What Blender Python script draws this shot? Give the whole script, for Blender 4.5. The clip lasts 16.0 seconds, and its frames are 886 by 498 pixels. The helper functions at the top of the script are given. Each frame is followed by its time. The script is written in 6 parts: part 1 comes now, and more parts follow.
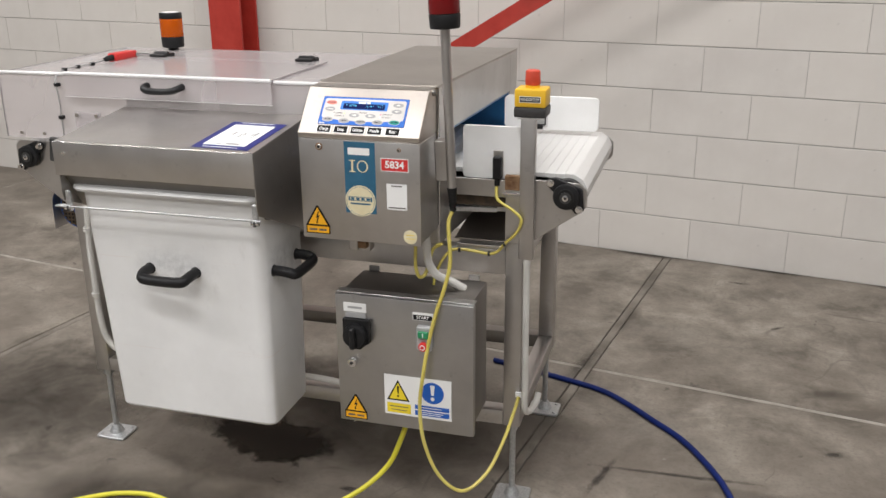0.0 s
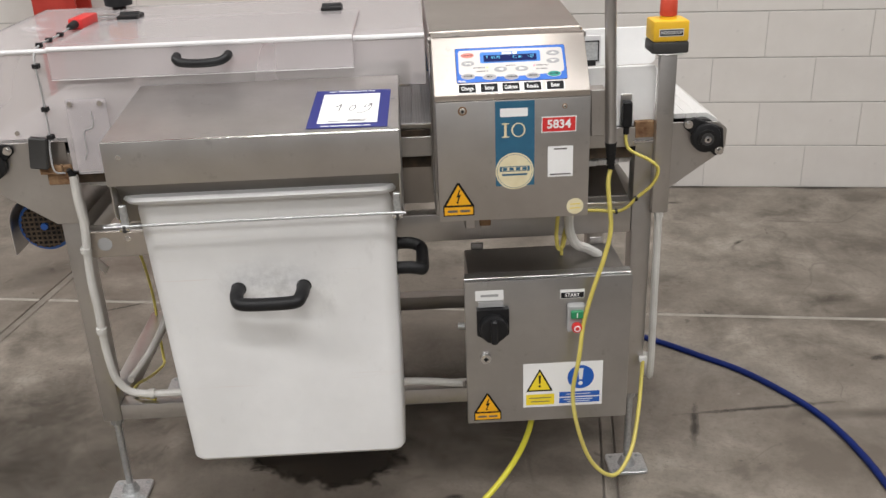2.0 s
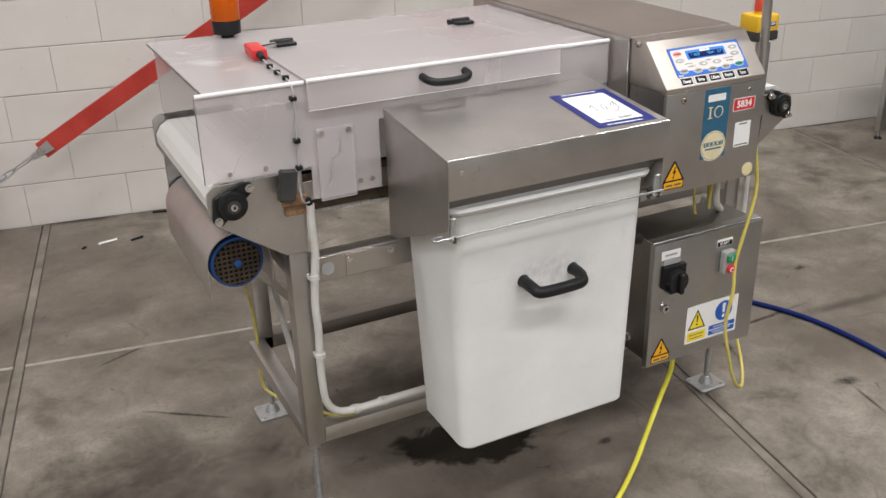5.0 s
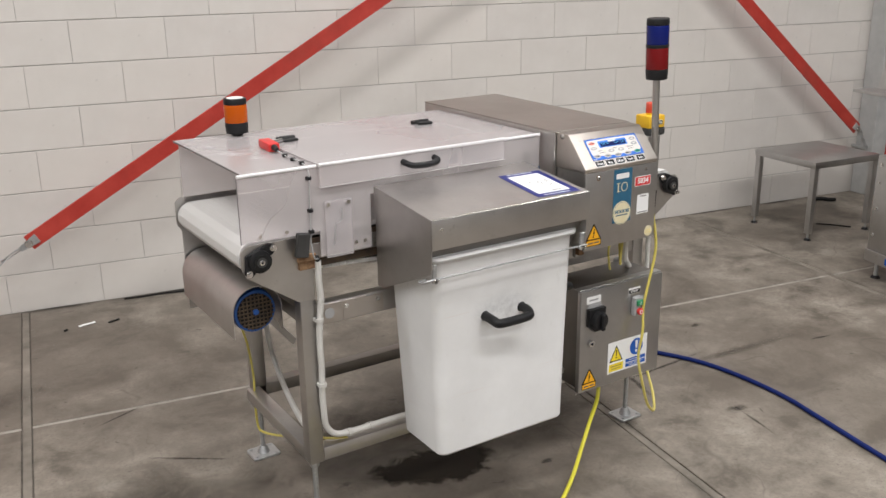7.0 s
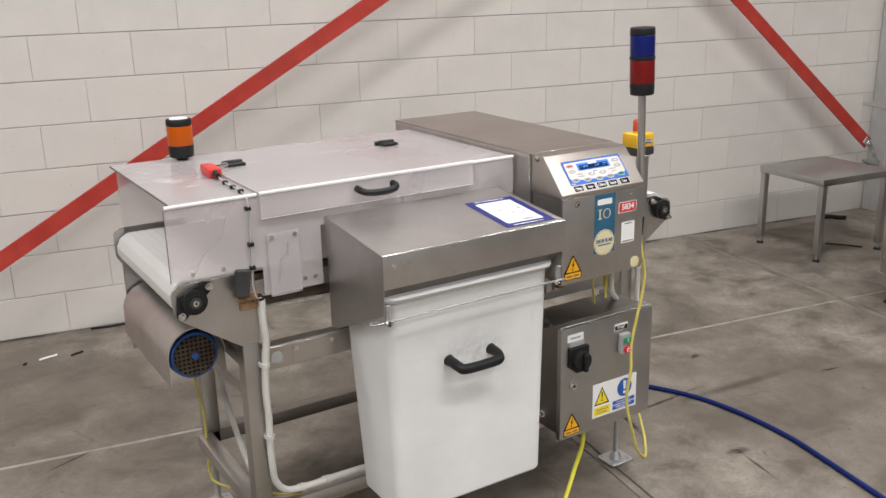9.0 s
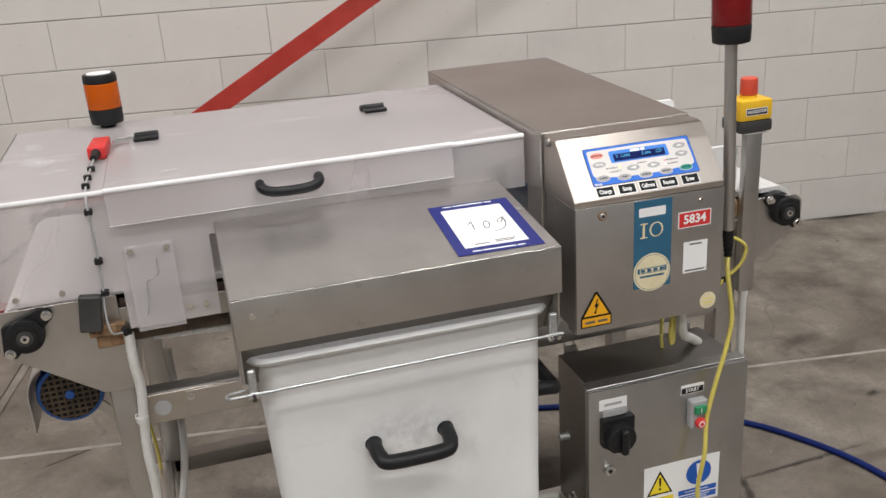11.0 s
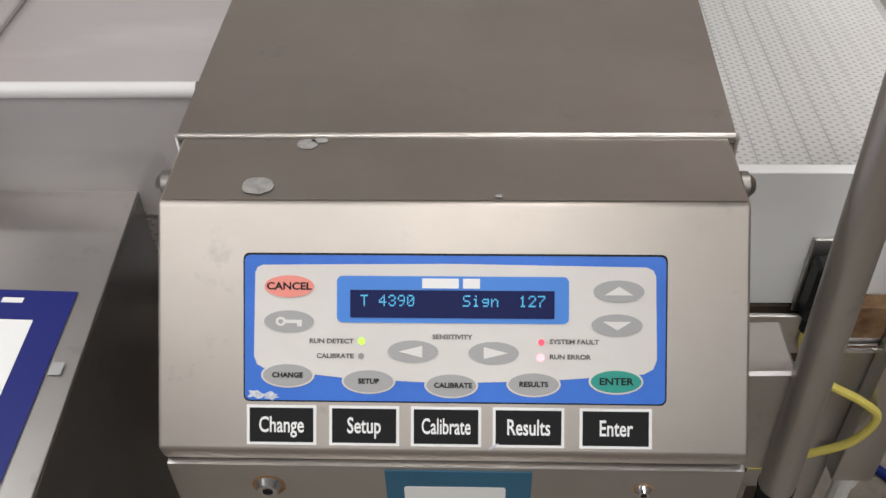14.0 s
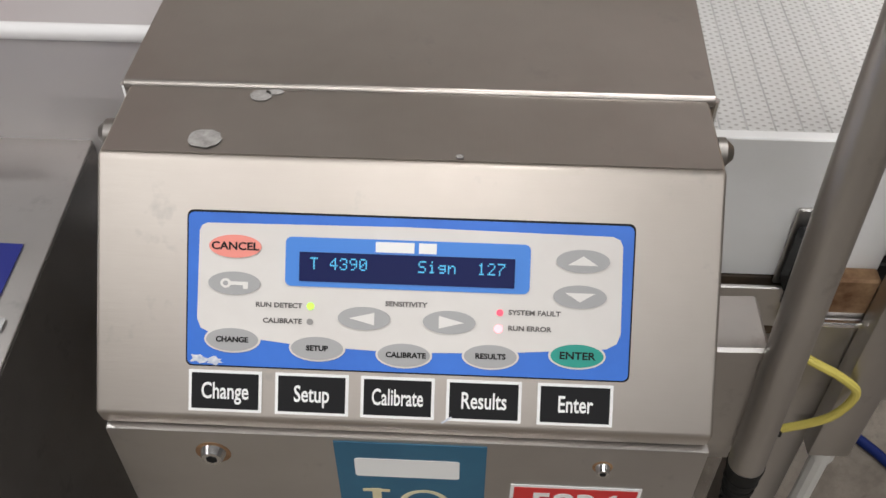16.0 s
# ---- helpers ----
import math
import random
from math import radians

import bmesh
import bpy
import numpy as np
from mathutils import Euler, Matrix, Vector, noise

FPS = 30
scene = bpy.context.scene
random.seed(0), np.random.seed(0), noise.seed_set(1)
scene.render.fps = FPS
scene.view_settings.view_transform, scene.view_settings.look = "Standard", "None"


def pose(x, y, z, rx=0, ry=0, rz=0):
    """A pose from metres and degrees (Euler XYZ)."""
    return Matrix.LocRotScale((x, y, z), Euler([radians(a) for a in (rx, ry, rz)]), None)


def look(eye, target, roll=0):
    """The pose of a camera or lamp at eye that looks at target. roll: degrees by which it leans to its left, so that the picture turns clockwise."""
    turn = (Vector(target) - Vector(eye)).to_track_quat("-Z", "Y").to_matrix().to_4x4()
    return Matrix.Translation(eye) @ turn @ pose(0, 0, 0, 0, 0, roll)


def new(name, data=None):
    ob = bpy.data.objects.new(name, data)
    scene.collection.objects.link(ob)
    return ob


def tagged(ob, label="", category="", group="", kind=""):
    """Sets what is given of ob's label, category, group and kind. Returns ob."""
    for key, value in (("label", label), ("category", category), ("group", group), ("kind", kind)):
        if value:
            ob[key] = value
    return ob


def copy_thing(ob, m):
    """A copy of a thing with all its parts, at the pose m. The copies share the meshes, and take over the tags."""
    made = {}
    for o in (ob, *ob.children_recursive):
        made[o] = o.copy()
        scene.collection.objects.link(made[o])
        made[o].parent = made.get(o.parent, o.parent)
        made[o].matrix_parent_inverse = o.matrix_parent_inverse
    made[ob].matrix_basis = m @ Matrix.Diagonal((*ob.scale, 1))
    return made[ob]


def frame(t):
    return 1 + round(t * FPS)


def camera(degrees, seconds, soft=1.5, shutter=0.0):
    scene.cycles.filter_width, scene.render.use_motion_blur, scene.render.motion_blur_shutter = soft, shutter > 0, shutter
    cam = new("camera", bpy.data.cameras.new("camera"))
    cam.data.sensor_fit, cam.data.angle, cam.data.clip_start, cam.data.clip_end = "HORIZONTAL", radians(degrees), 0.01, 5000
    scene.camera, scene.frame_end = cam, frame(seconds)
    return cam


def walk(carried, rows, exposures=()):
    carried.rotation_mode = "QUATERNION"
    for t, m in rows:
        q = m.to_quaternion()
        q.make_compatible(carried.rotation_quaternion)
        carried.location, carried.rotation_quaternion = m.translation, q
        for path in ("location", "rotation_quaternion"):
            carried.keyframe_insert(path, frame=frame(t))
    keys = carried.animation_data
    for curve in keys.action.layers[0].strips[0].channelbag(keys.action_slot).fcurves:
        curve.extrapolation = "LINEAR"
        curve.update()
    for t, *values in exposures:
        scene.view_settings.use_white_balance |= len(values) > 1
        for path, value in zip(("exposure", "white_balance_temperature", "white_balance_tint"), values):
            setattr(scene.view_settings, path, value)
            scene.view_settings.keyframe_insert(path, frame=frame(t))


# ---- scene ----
cam = camera(51.5, 16.0, shutter=0.0)
PATH = [
    (0, (0.275, 0.112, 1.585), (-0.261, 1.925, 0.933), -0.5),
    (0.5, (0.044, 0.186, 1.603), (-0.361, 2.023, 0.923), -1.4),
    (1, (-0.245, 0.212, 1.593), (-0.403, 2.071, 0.871), -0.7),
    (1.5, (-0.508, 0.258, 1.567), (-0.526, 2.112, 0.821), -1.8),
    (2, (-0.736, 0.344, 1.571), (-0.688, 2.179, 0.778), -2.2),
    (2.5, (-0.971, 0.43, 1.604), (-0.857, 2.251, 0.786), -1.6),
    (3, (-1.268, 0.476, 1.617), (-0.9, 2.261, 0.795), 0.3),
    (3.5, (-1.532, 0.578, 1.59), (-1.05, 2.329, 0.751), -0.2),
    (3.7, (-1.622, 0.649, 1.591), (-1.122, 2.38, 0.722), -0.3),
    (5.8, (-2.364, 0.253, 1.756), (-1.41, 1.844, 1.006), -1.4),
    (6, (-2.417, 0.196, 1.761), (-1.452, 1.793, 1.043), -1.3),
    (6.5, (-2.55, 0.071, 1.771), (-1.557, 1.679, 1.117), -1.0),
    (7, (-2.596, 0.008, 1.776), (-1.57, 1.613, 1.166), -0.8),
    (7.5, (-2.6, -0.021, 1.771), (-1.554, 1.587, 1.206), -0.7),
    (8, (-2.573, -0.004, 1.764), (-1.526, 1.607, 1.209), -0.8),
    (8.5, (-2.486, 0.064, 1.746), (-1.439, 1.675, 1.191), -1.0),
    (8.7, (-2.426, 0.108, 1.745), (-1.383, 1.719, 1.183), -1.0),
    (10.8, (-1.462, 0.605, 1.69), (-0.943, 2.406, 0.992), -4.4),
    (11, (-1.358, 0.666, 1.662), (-0.861, 2.468, 0.951), -3.8),
    (11.5, (-1.099, 0.771, 1.646), (-0.661, 2.57, 0.891), -2.8),
    (12, (-0.83, 0.911, 1.648), (-0.526, 2.732, 0.88), -2.8),
    (12.5, (-0.611, 1.117, 1.593), (-0.45, 2.89, 0.682), -2.4),
    (13, (-0.507, 1.363, 1.581), (-0.562, 3.031, 0.48), -2.9),
    (13.5, (-0.524, 1.677, 1.585), (-0.6, 3.29, 0.405), -1.7),
    (14, (-0.525, 1.86, 1.535), (-0.597, 3.324, 0.173), -1.6),
    (14.5, (-0.516, 1.887, 1.52), (-0.584, 3.296, 0.104), -1.2),
    (15, (-0.508, 1.887, 1.518), (-0.578, 3.28, 0.086), -0.5),
    (15.5, (-0.508, 1.882, 1.52), (-0.566, 3.279, 0.09), 0.3),
    (16, (-0.505, 1.883, 1.519), (-0.57, 3.28, 0.088), 0.1),
]
walk(cam, [(t, look(eye, target, roll)) for t, eye, target, roll in PATH],
     exposures=((0, -0.10), (1.0, -0.18), (2.0, -0.10), (3.0, -0.18), (3.7, -0.28), (5.8, -0.02), (8.7, -0.02), (10.8, -0.20), (11.5, -0.32), (12.5, -0.54), (14.0, -0.74), (16.0, -0.66)))

# ---- world and light ----
world = bpy.data.worlds.new("hall_air")
scene.world = world
world.use_nodes = True
world.node_tree.nodes["Background"].inputs[0].default_value = (0.9, 0.95, 1.0, 1)
world.node_tree.nodes["Background"].inputs[1].default_value = 0.05

WALL_ANGLE = math.degrees(math.atan(-0.162))
WALL = pose(0, 4.72, 0, 0, 0, WALL_ANGLE)      # u along the block wall, v away from it, room at v < 0
CEILING = 5.6


def lamp(name, m, sx, sy, power, colour):
    d = bpy.data.lights.new(name, "AREA")
    d.shape, d.size, d.size_y, d.energy, d.color = "RECTANGLE", sx, sy, power, colour
    ob = new(name, d)
    ob.matrix_world = m
    return ob


LAMP_COLOUR = (1.0, 0.983, 0.975)
LAMP_DIMMING = {-4.2: 1.0, 0.6: 1.0, 5.4: 0.45}      # far-end lamps turned down to darken the right-hand corner
LAMP_ROWS = ((-2.2, 122, 1.5), (-5.4, 175, 3.4), (-8.8, 170, 3.4))
for v, power, length in LAMP_ROWS:
    for u in (-4.2, 0.6, 5.4):
        lamp("ceiling_light_lamp", WALL @ pose(u, v, CEILING - 0.16), length, 0.24, power * LAMP_DIMMING[u], LAMP_COLOUR)


# ---- materials ----
def mat(name, base, rough=0.5, metal=0.0, spec=0.5, build=None, **extra):
    m = bpy.data.materials.new(name)
    m.use_nodes = True
    nt = m.node_tree
    b = nt.nodes["Principled BSDF"]
    b.inputs["Base Color"].default_value = (*base, 1)
    b.inputs["Roughness"].default_value = rough
    b.inputs["Metallic"].default_value = metal
    b.inputs["Specular IOR Level"].default_value = spec
    for key, value in extra.items():
        b.inputs[key.replace("_", " ")].default_value = value
    if build:
        build(nt, b)
    return m


def node(nt, kind, **values):
    n = nt.nodes.new(kind)
    for key, value in values.items():
        if key in n.inputs:
            n.inputs[key].default_value = value
    return n


def coords(nt, scale=(1, 1, 1), turn=(0, 0, 0)):
    tc = nt.nodes.new("ShaderNodeTexCoord")
    mp = nt.nodes.new("ShaderNodeMapping")
    mp.inputs["Scale"].default_value = scale
    mp.inputs["Rotation"].default_value = turn
    nt.links.new(tc.outputs["Object"], mp.inputs["Vector"])
    return mp.outputs["Vector"]


def noise_tex(nt, vec, scale, detail=4, rough=0.55):
    n = node(nt, "ShaderNodeTexNoise", Scale=scale, Detail=detail, Roughness=rough)
    nt.links.new(vec, n.inputs["Vector"])
    return n.outputs["Fac"]


def ramp(nt, fac, stops):
    r = nt.nodes.new("ShaderNodeValToRGB")
    while len(r.color_ramp.elements) < len(stops):
        r.color_ramp.elements.new(0.5)
    for e, (p, c) in zip(r.color_ramp.elements, stops):
        e.position, e.color = p, (*c, 1) if len(c) == 3 else c
    nt.links.new(fac, r.inputs["Fac"])
    return r.outputs["Color"]


def mixed(nt, fac, a, b, mode="MIX"):
    m = nt.nodes.new("ShaderNodeMix")
    m.data_type, m.blend_type = "RGBA", mode
    for sock, val in ((m.inputs[0], fac), (m.inputs[6], a), (m.inputs[7], b)):
        if isinstance(val, (int, float)):
            sock.default_value = val
        elif isinstance(val, tuple):
            sock.default_value = (*val, 1)
        else:
            nt.links.new(val, sock)
    return m.outputs[2]


def bump(nt, b, height, strength=0.2, distance=0.002):
    n = node(nt, "ShaderNodeBump", Strength=strength, Distance=distance)
    nt.links.new(height, n.inputs["Height"])
    nt.links.new(n.outputs["Normal"], b.inputs["Normal"])


def between(nt, fac, lo, hi):
    r = nt.nodes.new("ShaderNodeMapRange")
    r.inputs["To Min"].default_value, r.inputs["To Max"].default_value = lo, hi
    nt.links.new(fac, r.inputs["Value"])
    return r.outputs["Result"]


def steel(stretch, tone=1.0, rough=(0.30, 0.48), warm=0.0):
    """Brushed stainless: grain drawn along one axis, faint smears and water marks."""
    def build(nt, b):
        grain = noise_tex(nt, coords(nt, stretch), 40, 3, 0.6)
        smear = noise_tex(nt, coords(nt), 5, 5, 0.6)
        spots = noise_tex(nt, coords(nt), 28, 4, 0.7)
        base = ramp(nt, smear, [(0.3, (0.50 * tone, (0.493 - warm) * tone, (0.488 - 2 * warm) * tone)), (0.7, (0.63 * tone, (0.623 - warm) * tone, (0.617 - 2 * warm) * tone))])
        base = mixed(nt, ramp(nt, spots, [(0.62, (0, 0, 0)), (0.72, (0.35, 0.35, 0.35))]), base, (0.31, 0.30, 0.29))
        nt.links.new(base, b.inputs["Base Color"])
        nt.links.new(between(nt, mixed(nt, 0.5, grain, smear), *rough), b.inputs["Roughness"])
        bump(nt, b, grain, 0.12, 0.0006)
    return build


STEEL = mat("brushed_steel", (0.56, 0.54, 0.52), 0.34, 1.0, build=steel((1, 12, 12), 0.97, (0.30, 0.48), 0.012))
STEEL_UP = mat("brushed_steel_upright", (0.56, 0.54, 0.52), 0.34, 1.0, build=steel((12, 12, 1), 0.97, (0.30, 0.48), 0.012))
STEEL_DEEP = mat("brushed_steel_crosswise", (0.56, 0.54, 0.52), 0.34, 1.0, build=steel((12, 1, 12), 0.97, (0.30, 0.48), 0.012))
STEEL_PALE = mat("satin_steel", (0.68, 0.66, 0.63), 0.4, 1.0, build=steel((1, 9, 9), 0.92, (0.40, 0.55), 0.042))
# tone lowered so the roof's dark ceiling reflection sits in the base colour
STEEL_ROOF = mat("darkened_warm_steel", (0.46, 0.44, 0.43), 0.3, 1.0, build=steel((12, 1, 12), 0.74, (0.28, 0.42), 0.034))
STEEL_CABINET = mat("grained_cabinet_steel", (0.46, 0.45, 0.44), 0.34, 1.0, build=steel((12, 12, 1), 0.90, (0.28, 0.44)))
# darker copy of the steel: shade of hidden faces in the colour, plus grime
STEEL_SHADE_GRIME = mat("shaded_grimy_steel", (0.30, 0.28, 0.26), 0.4, 1.0, build=steel((1, 12, 12), 0.50, (0.34, 0.55), 0.03))
CHROME = mat("bright_steel", (0.72, 0.71, 0.70), 0.18, 1.0)


def galvanised_nodes(nt, b):
    cell = node(nt, "ShaderNodeTexVoronoi", Scale=160)
    nt.links.new(coords(nt), cell.inputs["Vector"])
    nt.links.new(ramp(nt, cell.outputs["Distance"], [(0.0, (0.42, 0.43, 0.44)), (1.0, (0.62, 0.63, 0.63))]), b.inputs["Base Color"])
    bump(nt, b, cell.outputs["Distance"], 0.2, 0.001)


GALVANISED = mat("galvanised_steel", (0.5, 0.5, 0.5), 0.45, 0.85, build=galvanised_nodes)


def plain(lo, hi, scale=18, depth=0.15, stains=None):
    def build(nt, b):
        f = noise_tex(nt, coords(nt), scale, 5, 0.6)
        c = ramp(nt, f, [(0.3, lo), (0.7, hi)])
        if stains:
            s = noise_tex(nt, coords(nt, (1, 1, 0.6)), 3.2, 6, 0.65)
            c = mixed(nt, ramp(nt, s, [(0.52, (0, 0, 0)), (0.75, (0.6, 0.6, 0.6))]), c, stains)
        nt.links.new(c, b.inputs["Base Color"])
        bump(nt, b, noise_tex(nt, coords(nt), scale * 9, 3), depth, 0.0008)
    return build


def bin_nodes(nt, b):
    vec = coords(nt)
    f = noise_tex(nt, vec, 4, 6, 0.6)
    c = ramp(nt, f, [(0.35, (0.75, 0.75, 0.748)), (0.7, (0.84, 0.842, 0.842))])
    scuff = noise_tex(nt, coords(nt, (1.0, 1.0, 0.55)), 9, 8, 0.75)
    c = mixed(nt, ramp(nt, scuff, [(0.60, (0, 0, 0)), (0.74, (0.30, 0.30, 0.30))]), c, (0.47, 0.455, 0.44))
    for centre, stretch in (((-1.052, 2.08, 0.752), (7.5, 2.0, 13.0)), ((-0.79, 2.22, 0.76), (2.0, 7.5, 13.0))):
        off = nt.nodes.new("ShaderNodeVectorMath")
        off.operation = "SUBTRACT"
        nt.links.new(vec, off.inputs[0])
        off.inputs[1].default_value = centre
        wide = nt.nodes.new("ShaderNodeVectorMath")
        wide.operation = "MULTIPLY"
        nt.links.new(off.outputs[0], wide.inputs[0])
        wide.inputs[1].default_value = stretch
        far = nt.nodes.new("ShaderNodeVectorMath")
        far.operation = "LENGTH"
        nt.links.new(wide.outputs[0], far.inputs[0])
        near = ramp(nt, far.outputs["Value"], [(0.25, (0.55, 0.55, 0.55)), (0.95, (0, 0, 0))])
        grime = mixed(nt, 1.0, near, ramp(nt, noise_tex(nt, vec, 24, 5, 0.7), [(0.40, (0, 0, 0)), (0.68, (0.85, 0.85, 0.85))]), "MULTIPLY")
        c = mixed(nt, grime, c, (0.22, 0.215, 0.21))
    line = noise_tex(nt, coords(nt, (0.6, 0.6, 26)), 5, 2, 0.5)
    c = mixed(nt, ramp(nt, line, [(0.70, (0, 0, 0)), (0.76, (0.22, 0.22, 0.22))]), c, (0.70, 0.56, 0.50))
    nt.links.new(c, b.inputs["Base Color"])
    bump(nt, b, noise_tex(nt, vec, 60, 4), 0.1, 0.001)


WHITE_BIN = mat("milky_polyethylene", (0.74, 0.73, 0.72), 0.42, build=bin_nodes)
WHITE_PE = mat("white_polyethylene", (0.8, 0.8, 0.79), 0.4, build=plain((0.82, 0.82, 0.81), (0.88, 0.88, 0.875), 10))


def belt_nodes(nt, b):
    vec = coords(nt)
    sep = nt.nodes.new("ShaderNodeSeparateXYZ")
    nt.links.new(vec, sep.inputs[0])
    waves = []
    for axis, pitch in (("X", 0.0127), ("Y", 0.0085)):
        k = node(nt, "ShaderNodeMath")
        k.operation = "MULTIPLY"
        k.inputs[1].default_value = 2 * math.pi / pitch
        nt.links.new(sep.outputs[axis], k.inputs[0])
        s = nt.nodes.new("ShaderNodeMath")
        s.operation = "SINE"
        nt.links.new(k.outputs[0], s.inputs[0])
        waves.append(s.outputs[0])
    p = nt.nodes.new("ShaderNodeMath")
    p.operation = "MULTIPLY"
    nt.links.new(waves[0], p.inputs[0]), nt.links.new(waves[1], p.inputs[1])
    holes = ramp(nt, p.outputs[0], [(0.45, (0.68, 0.672, 0.655)), (0.7, (0.42, 0.405, 0.38))])
    dirt = noise_tex(nt, vec, 7, 6, 0.7)
    c = mixed(nt, ramp(nt, dirt, [(0.5, (0, 0, 0)), (0.8, (0.4, 0.4, 0.4))]), holes, (0.55, 0.53, 0.5))
    nt.links.new(c, b.inputs["Base Color"])
    bump(nt, b, p.outputs[0], 0.3, 0.001)


BELT = mat("white_belt_plastic", (0.75, 0.75, 0.74), 0.5, build=belt_nodes)


def clear_nodes(cover):
    def build(nt, b):
        """Scuffed clear polycarbonate: partly see-through, with a gloss, a thin even haze and a few rubbed patches."""
        out = nt.nodes["Material Output"]
        see = nt.nodes.new("ShaderNodeBsdfTransparent")
        see.inputs[0].default_value = (0.94, 0.92, 0.925, 1)
        mix = nt.nodes.new("ShaderNodeMixShader")
        haze = noise_tex(nt, coords(nt), 2.2, 2, 0.4)
        smear = noise_tex(nt, coords(nt, (1.0, 3.0, 1.0), (0, 0, 0.4)), 3.0, 4, 0.55)
        fac = ramp(nt, haze, [(0.3, (cover - 0.05,) * 3), (0.7, (cover + 0.06,) * 3)])
        fac = mixed(nt, ramp(nt, smear, [(0.60, (0, 0, 0)), (0.74, (1, 1, 1))]), fac, (min(0.9, cover + 0.16),) * 3)
        nt.links.new(fac, mix.inputs[0])
        nt.links.new(see.outputs[0], mix.inputs[1])
        nt.links.new(b.outputs[0], mix.inputs[2])
        nt.links.new(mix.outputs[0], out.inputs[0])
        bump(nt, b, noise_tex(nt, coords(nt), 3, 2), 0.05, 0.004)
    return build


CLEAR = mat("scuffed_polycarbonate", (0.76, 0.725, 0.725), 0.16, 0.0, 0.7, build=clear_nodes(0.33))
# greyer and denser than the front panels
CLEAR_TOP = mat("hazy_grey_polycarbonate", (0.52, 0.49, 0.49), 0.17, 0.0, 0.8, build=clear_nodes(0.62))
# near-white base carries the highlight of the bent guard edges
CLEAR_GLINT = mat("whitened_glint_plastic", (0.86, 0.85, 0.85), 0.12, 0.0, 0.9, build=clear_nodes(0.78))
CLEAR_THIN = mat("clear_plastic_plate", (0.74, 0.72, 0.73), 0.12, 0.0, 0.9, build=clear_nodes(0.28))
CLEAR_DARK = mat("sawn_plastic_edge", (0.20, 0.19, 0.19), 0.4, 0.0, 0.5, build=clear_nodes(0.7))


def floor_nodes(nt, b):
    vec = coords(nt)
    def warped(scale, detail, rough, twist, turn=0.0):
        n = node(nt, "ShaderNodeTexNoise", Scale=scale, Detail=detail, Roughness=rough, Distortion=twist)
        nt.links.new(coords(nt, (1, 1, 1), (0, 0, turn)), n.inputs["Vector"])
        return n.outputs["Fac"]
    big = warped(0.75, 7, 0.6, 0.25)
    mid = warped(3.4, 9, 0.68, 0.25)
    c = ramp(nt, mid, [(0.38, (0.105, 0.089, 0.071)), (0.46, (0.180, 0.156, 0.128)), (0.55, (0.238, 0.208, 0.173)), (0.64, (0.315, 0.280, 0.237))])
    c = mixed(nt, ramp(nt, big, [(0.42, (0.62, 0.62, 0.62)), (0.55, (0, 0, 0))]), c, (0.118, 0.097, 0.077))
    c = mixed(nt, ramp(nt, warped(1.5, 9, 0.70, 0.3, 1.1), [(0.55, (0, 0, 0)), (0.72, (0.5, 0.5, 0.5))]), c, (0.285, 0.257, 0.220))
    info = nt.nodes.new("ShaderNodeObjectInfo")
    c = mixed(nt, between(nt, info.outputs["Random"], 0.0, 0.10), c, (0.21, 0.19, 0.16))
    # damp-dark blotches with ragged borders, then small chips and specks
    c = mixed(nt, ramp(nt, warped(2.1, 10, 0.74, 0.5, 0.4), [(0.57, (0, 0, 0)), (0.65, (0.5, 0.5, 0.5))]), c, (0.082, 0.069, 0.056))
    c = mixed(nt, ramp(nt, warped(13, 3, 0.5, 0.8), [(0.70, (0, 0, 0)), (0.745, (0.7, 0.7, 0.7))]), c, (0.060, 0.050, 0.041))
    c = mixed(nt, ramp(nt, warped(48, 2, 0.5, 0.3), [(0.735, (0, 0, 0)), (0.77, (0.6, 0.6, 0.6))]), c, (0.055, 0.047, 0.040))
    c = mixed(nt, ramp(nt, warped(30, 3, 0.5, 0.4, 0.7), [(0.74, (0, 0, 0)), (0.78, (0.4, 0.4, 0.4))]), c, (0.36, 0.335, 0.30))
    # wandering scuffs: thin contour lines, broken up
    for scale, turn, width, tone in ((0.9, 0.3, 0.0035, (0.085, 0.071, 0.058)), (1.6, 1.9, 0.003, (0.10, 0.085, 0.07))):
        line = ramp(nt, warped(scale, 2.5, 0.45, 0.3, turn), [(0.5 - width, (0, 0, 0)), (0.5, (0.8, 0.8, 0.8)), (0.5 + width, (0, 0, 0))])
        gate = ramp(nt, warped(2.4, 4, 0.6, 0.5, turn), [(0.50, (0, 0, 0)), (0.62, (0.7, 0.7, 0.7))])
        c = mixed(nt, mixed(nt, 1.0, line, gate, "MULTIPLY"), c, tone)
    fine = noise_tex(nt, vec, 70, 8, 0.75)
    c = mixed(nt, ramp(nt, fine, [(0.36, (0.45, 0.45, 0.45)), (0.50, (0, 0, 0))]), c, (0.11, 0.094, 0.076))
    nt.links.new(c, b.inputs["Base Color"])
    nt.links.new(between(nt, mid, 0.50, 0.72), b.inputs["Roughness"])
    bump(nt, b, fine, 0.25, 0.0015)


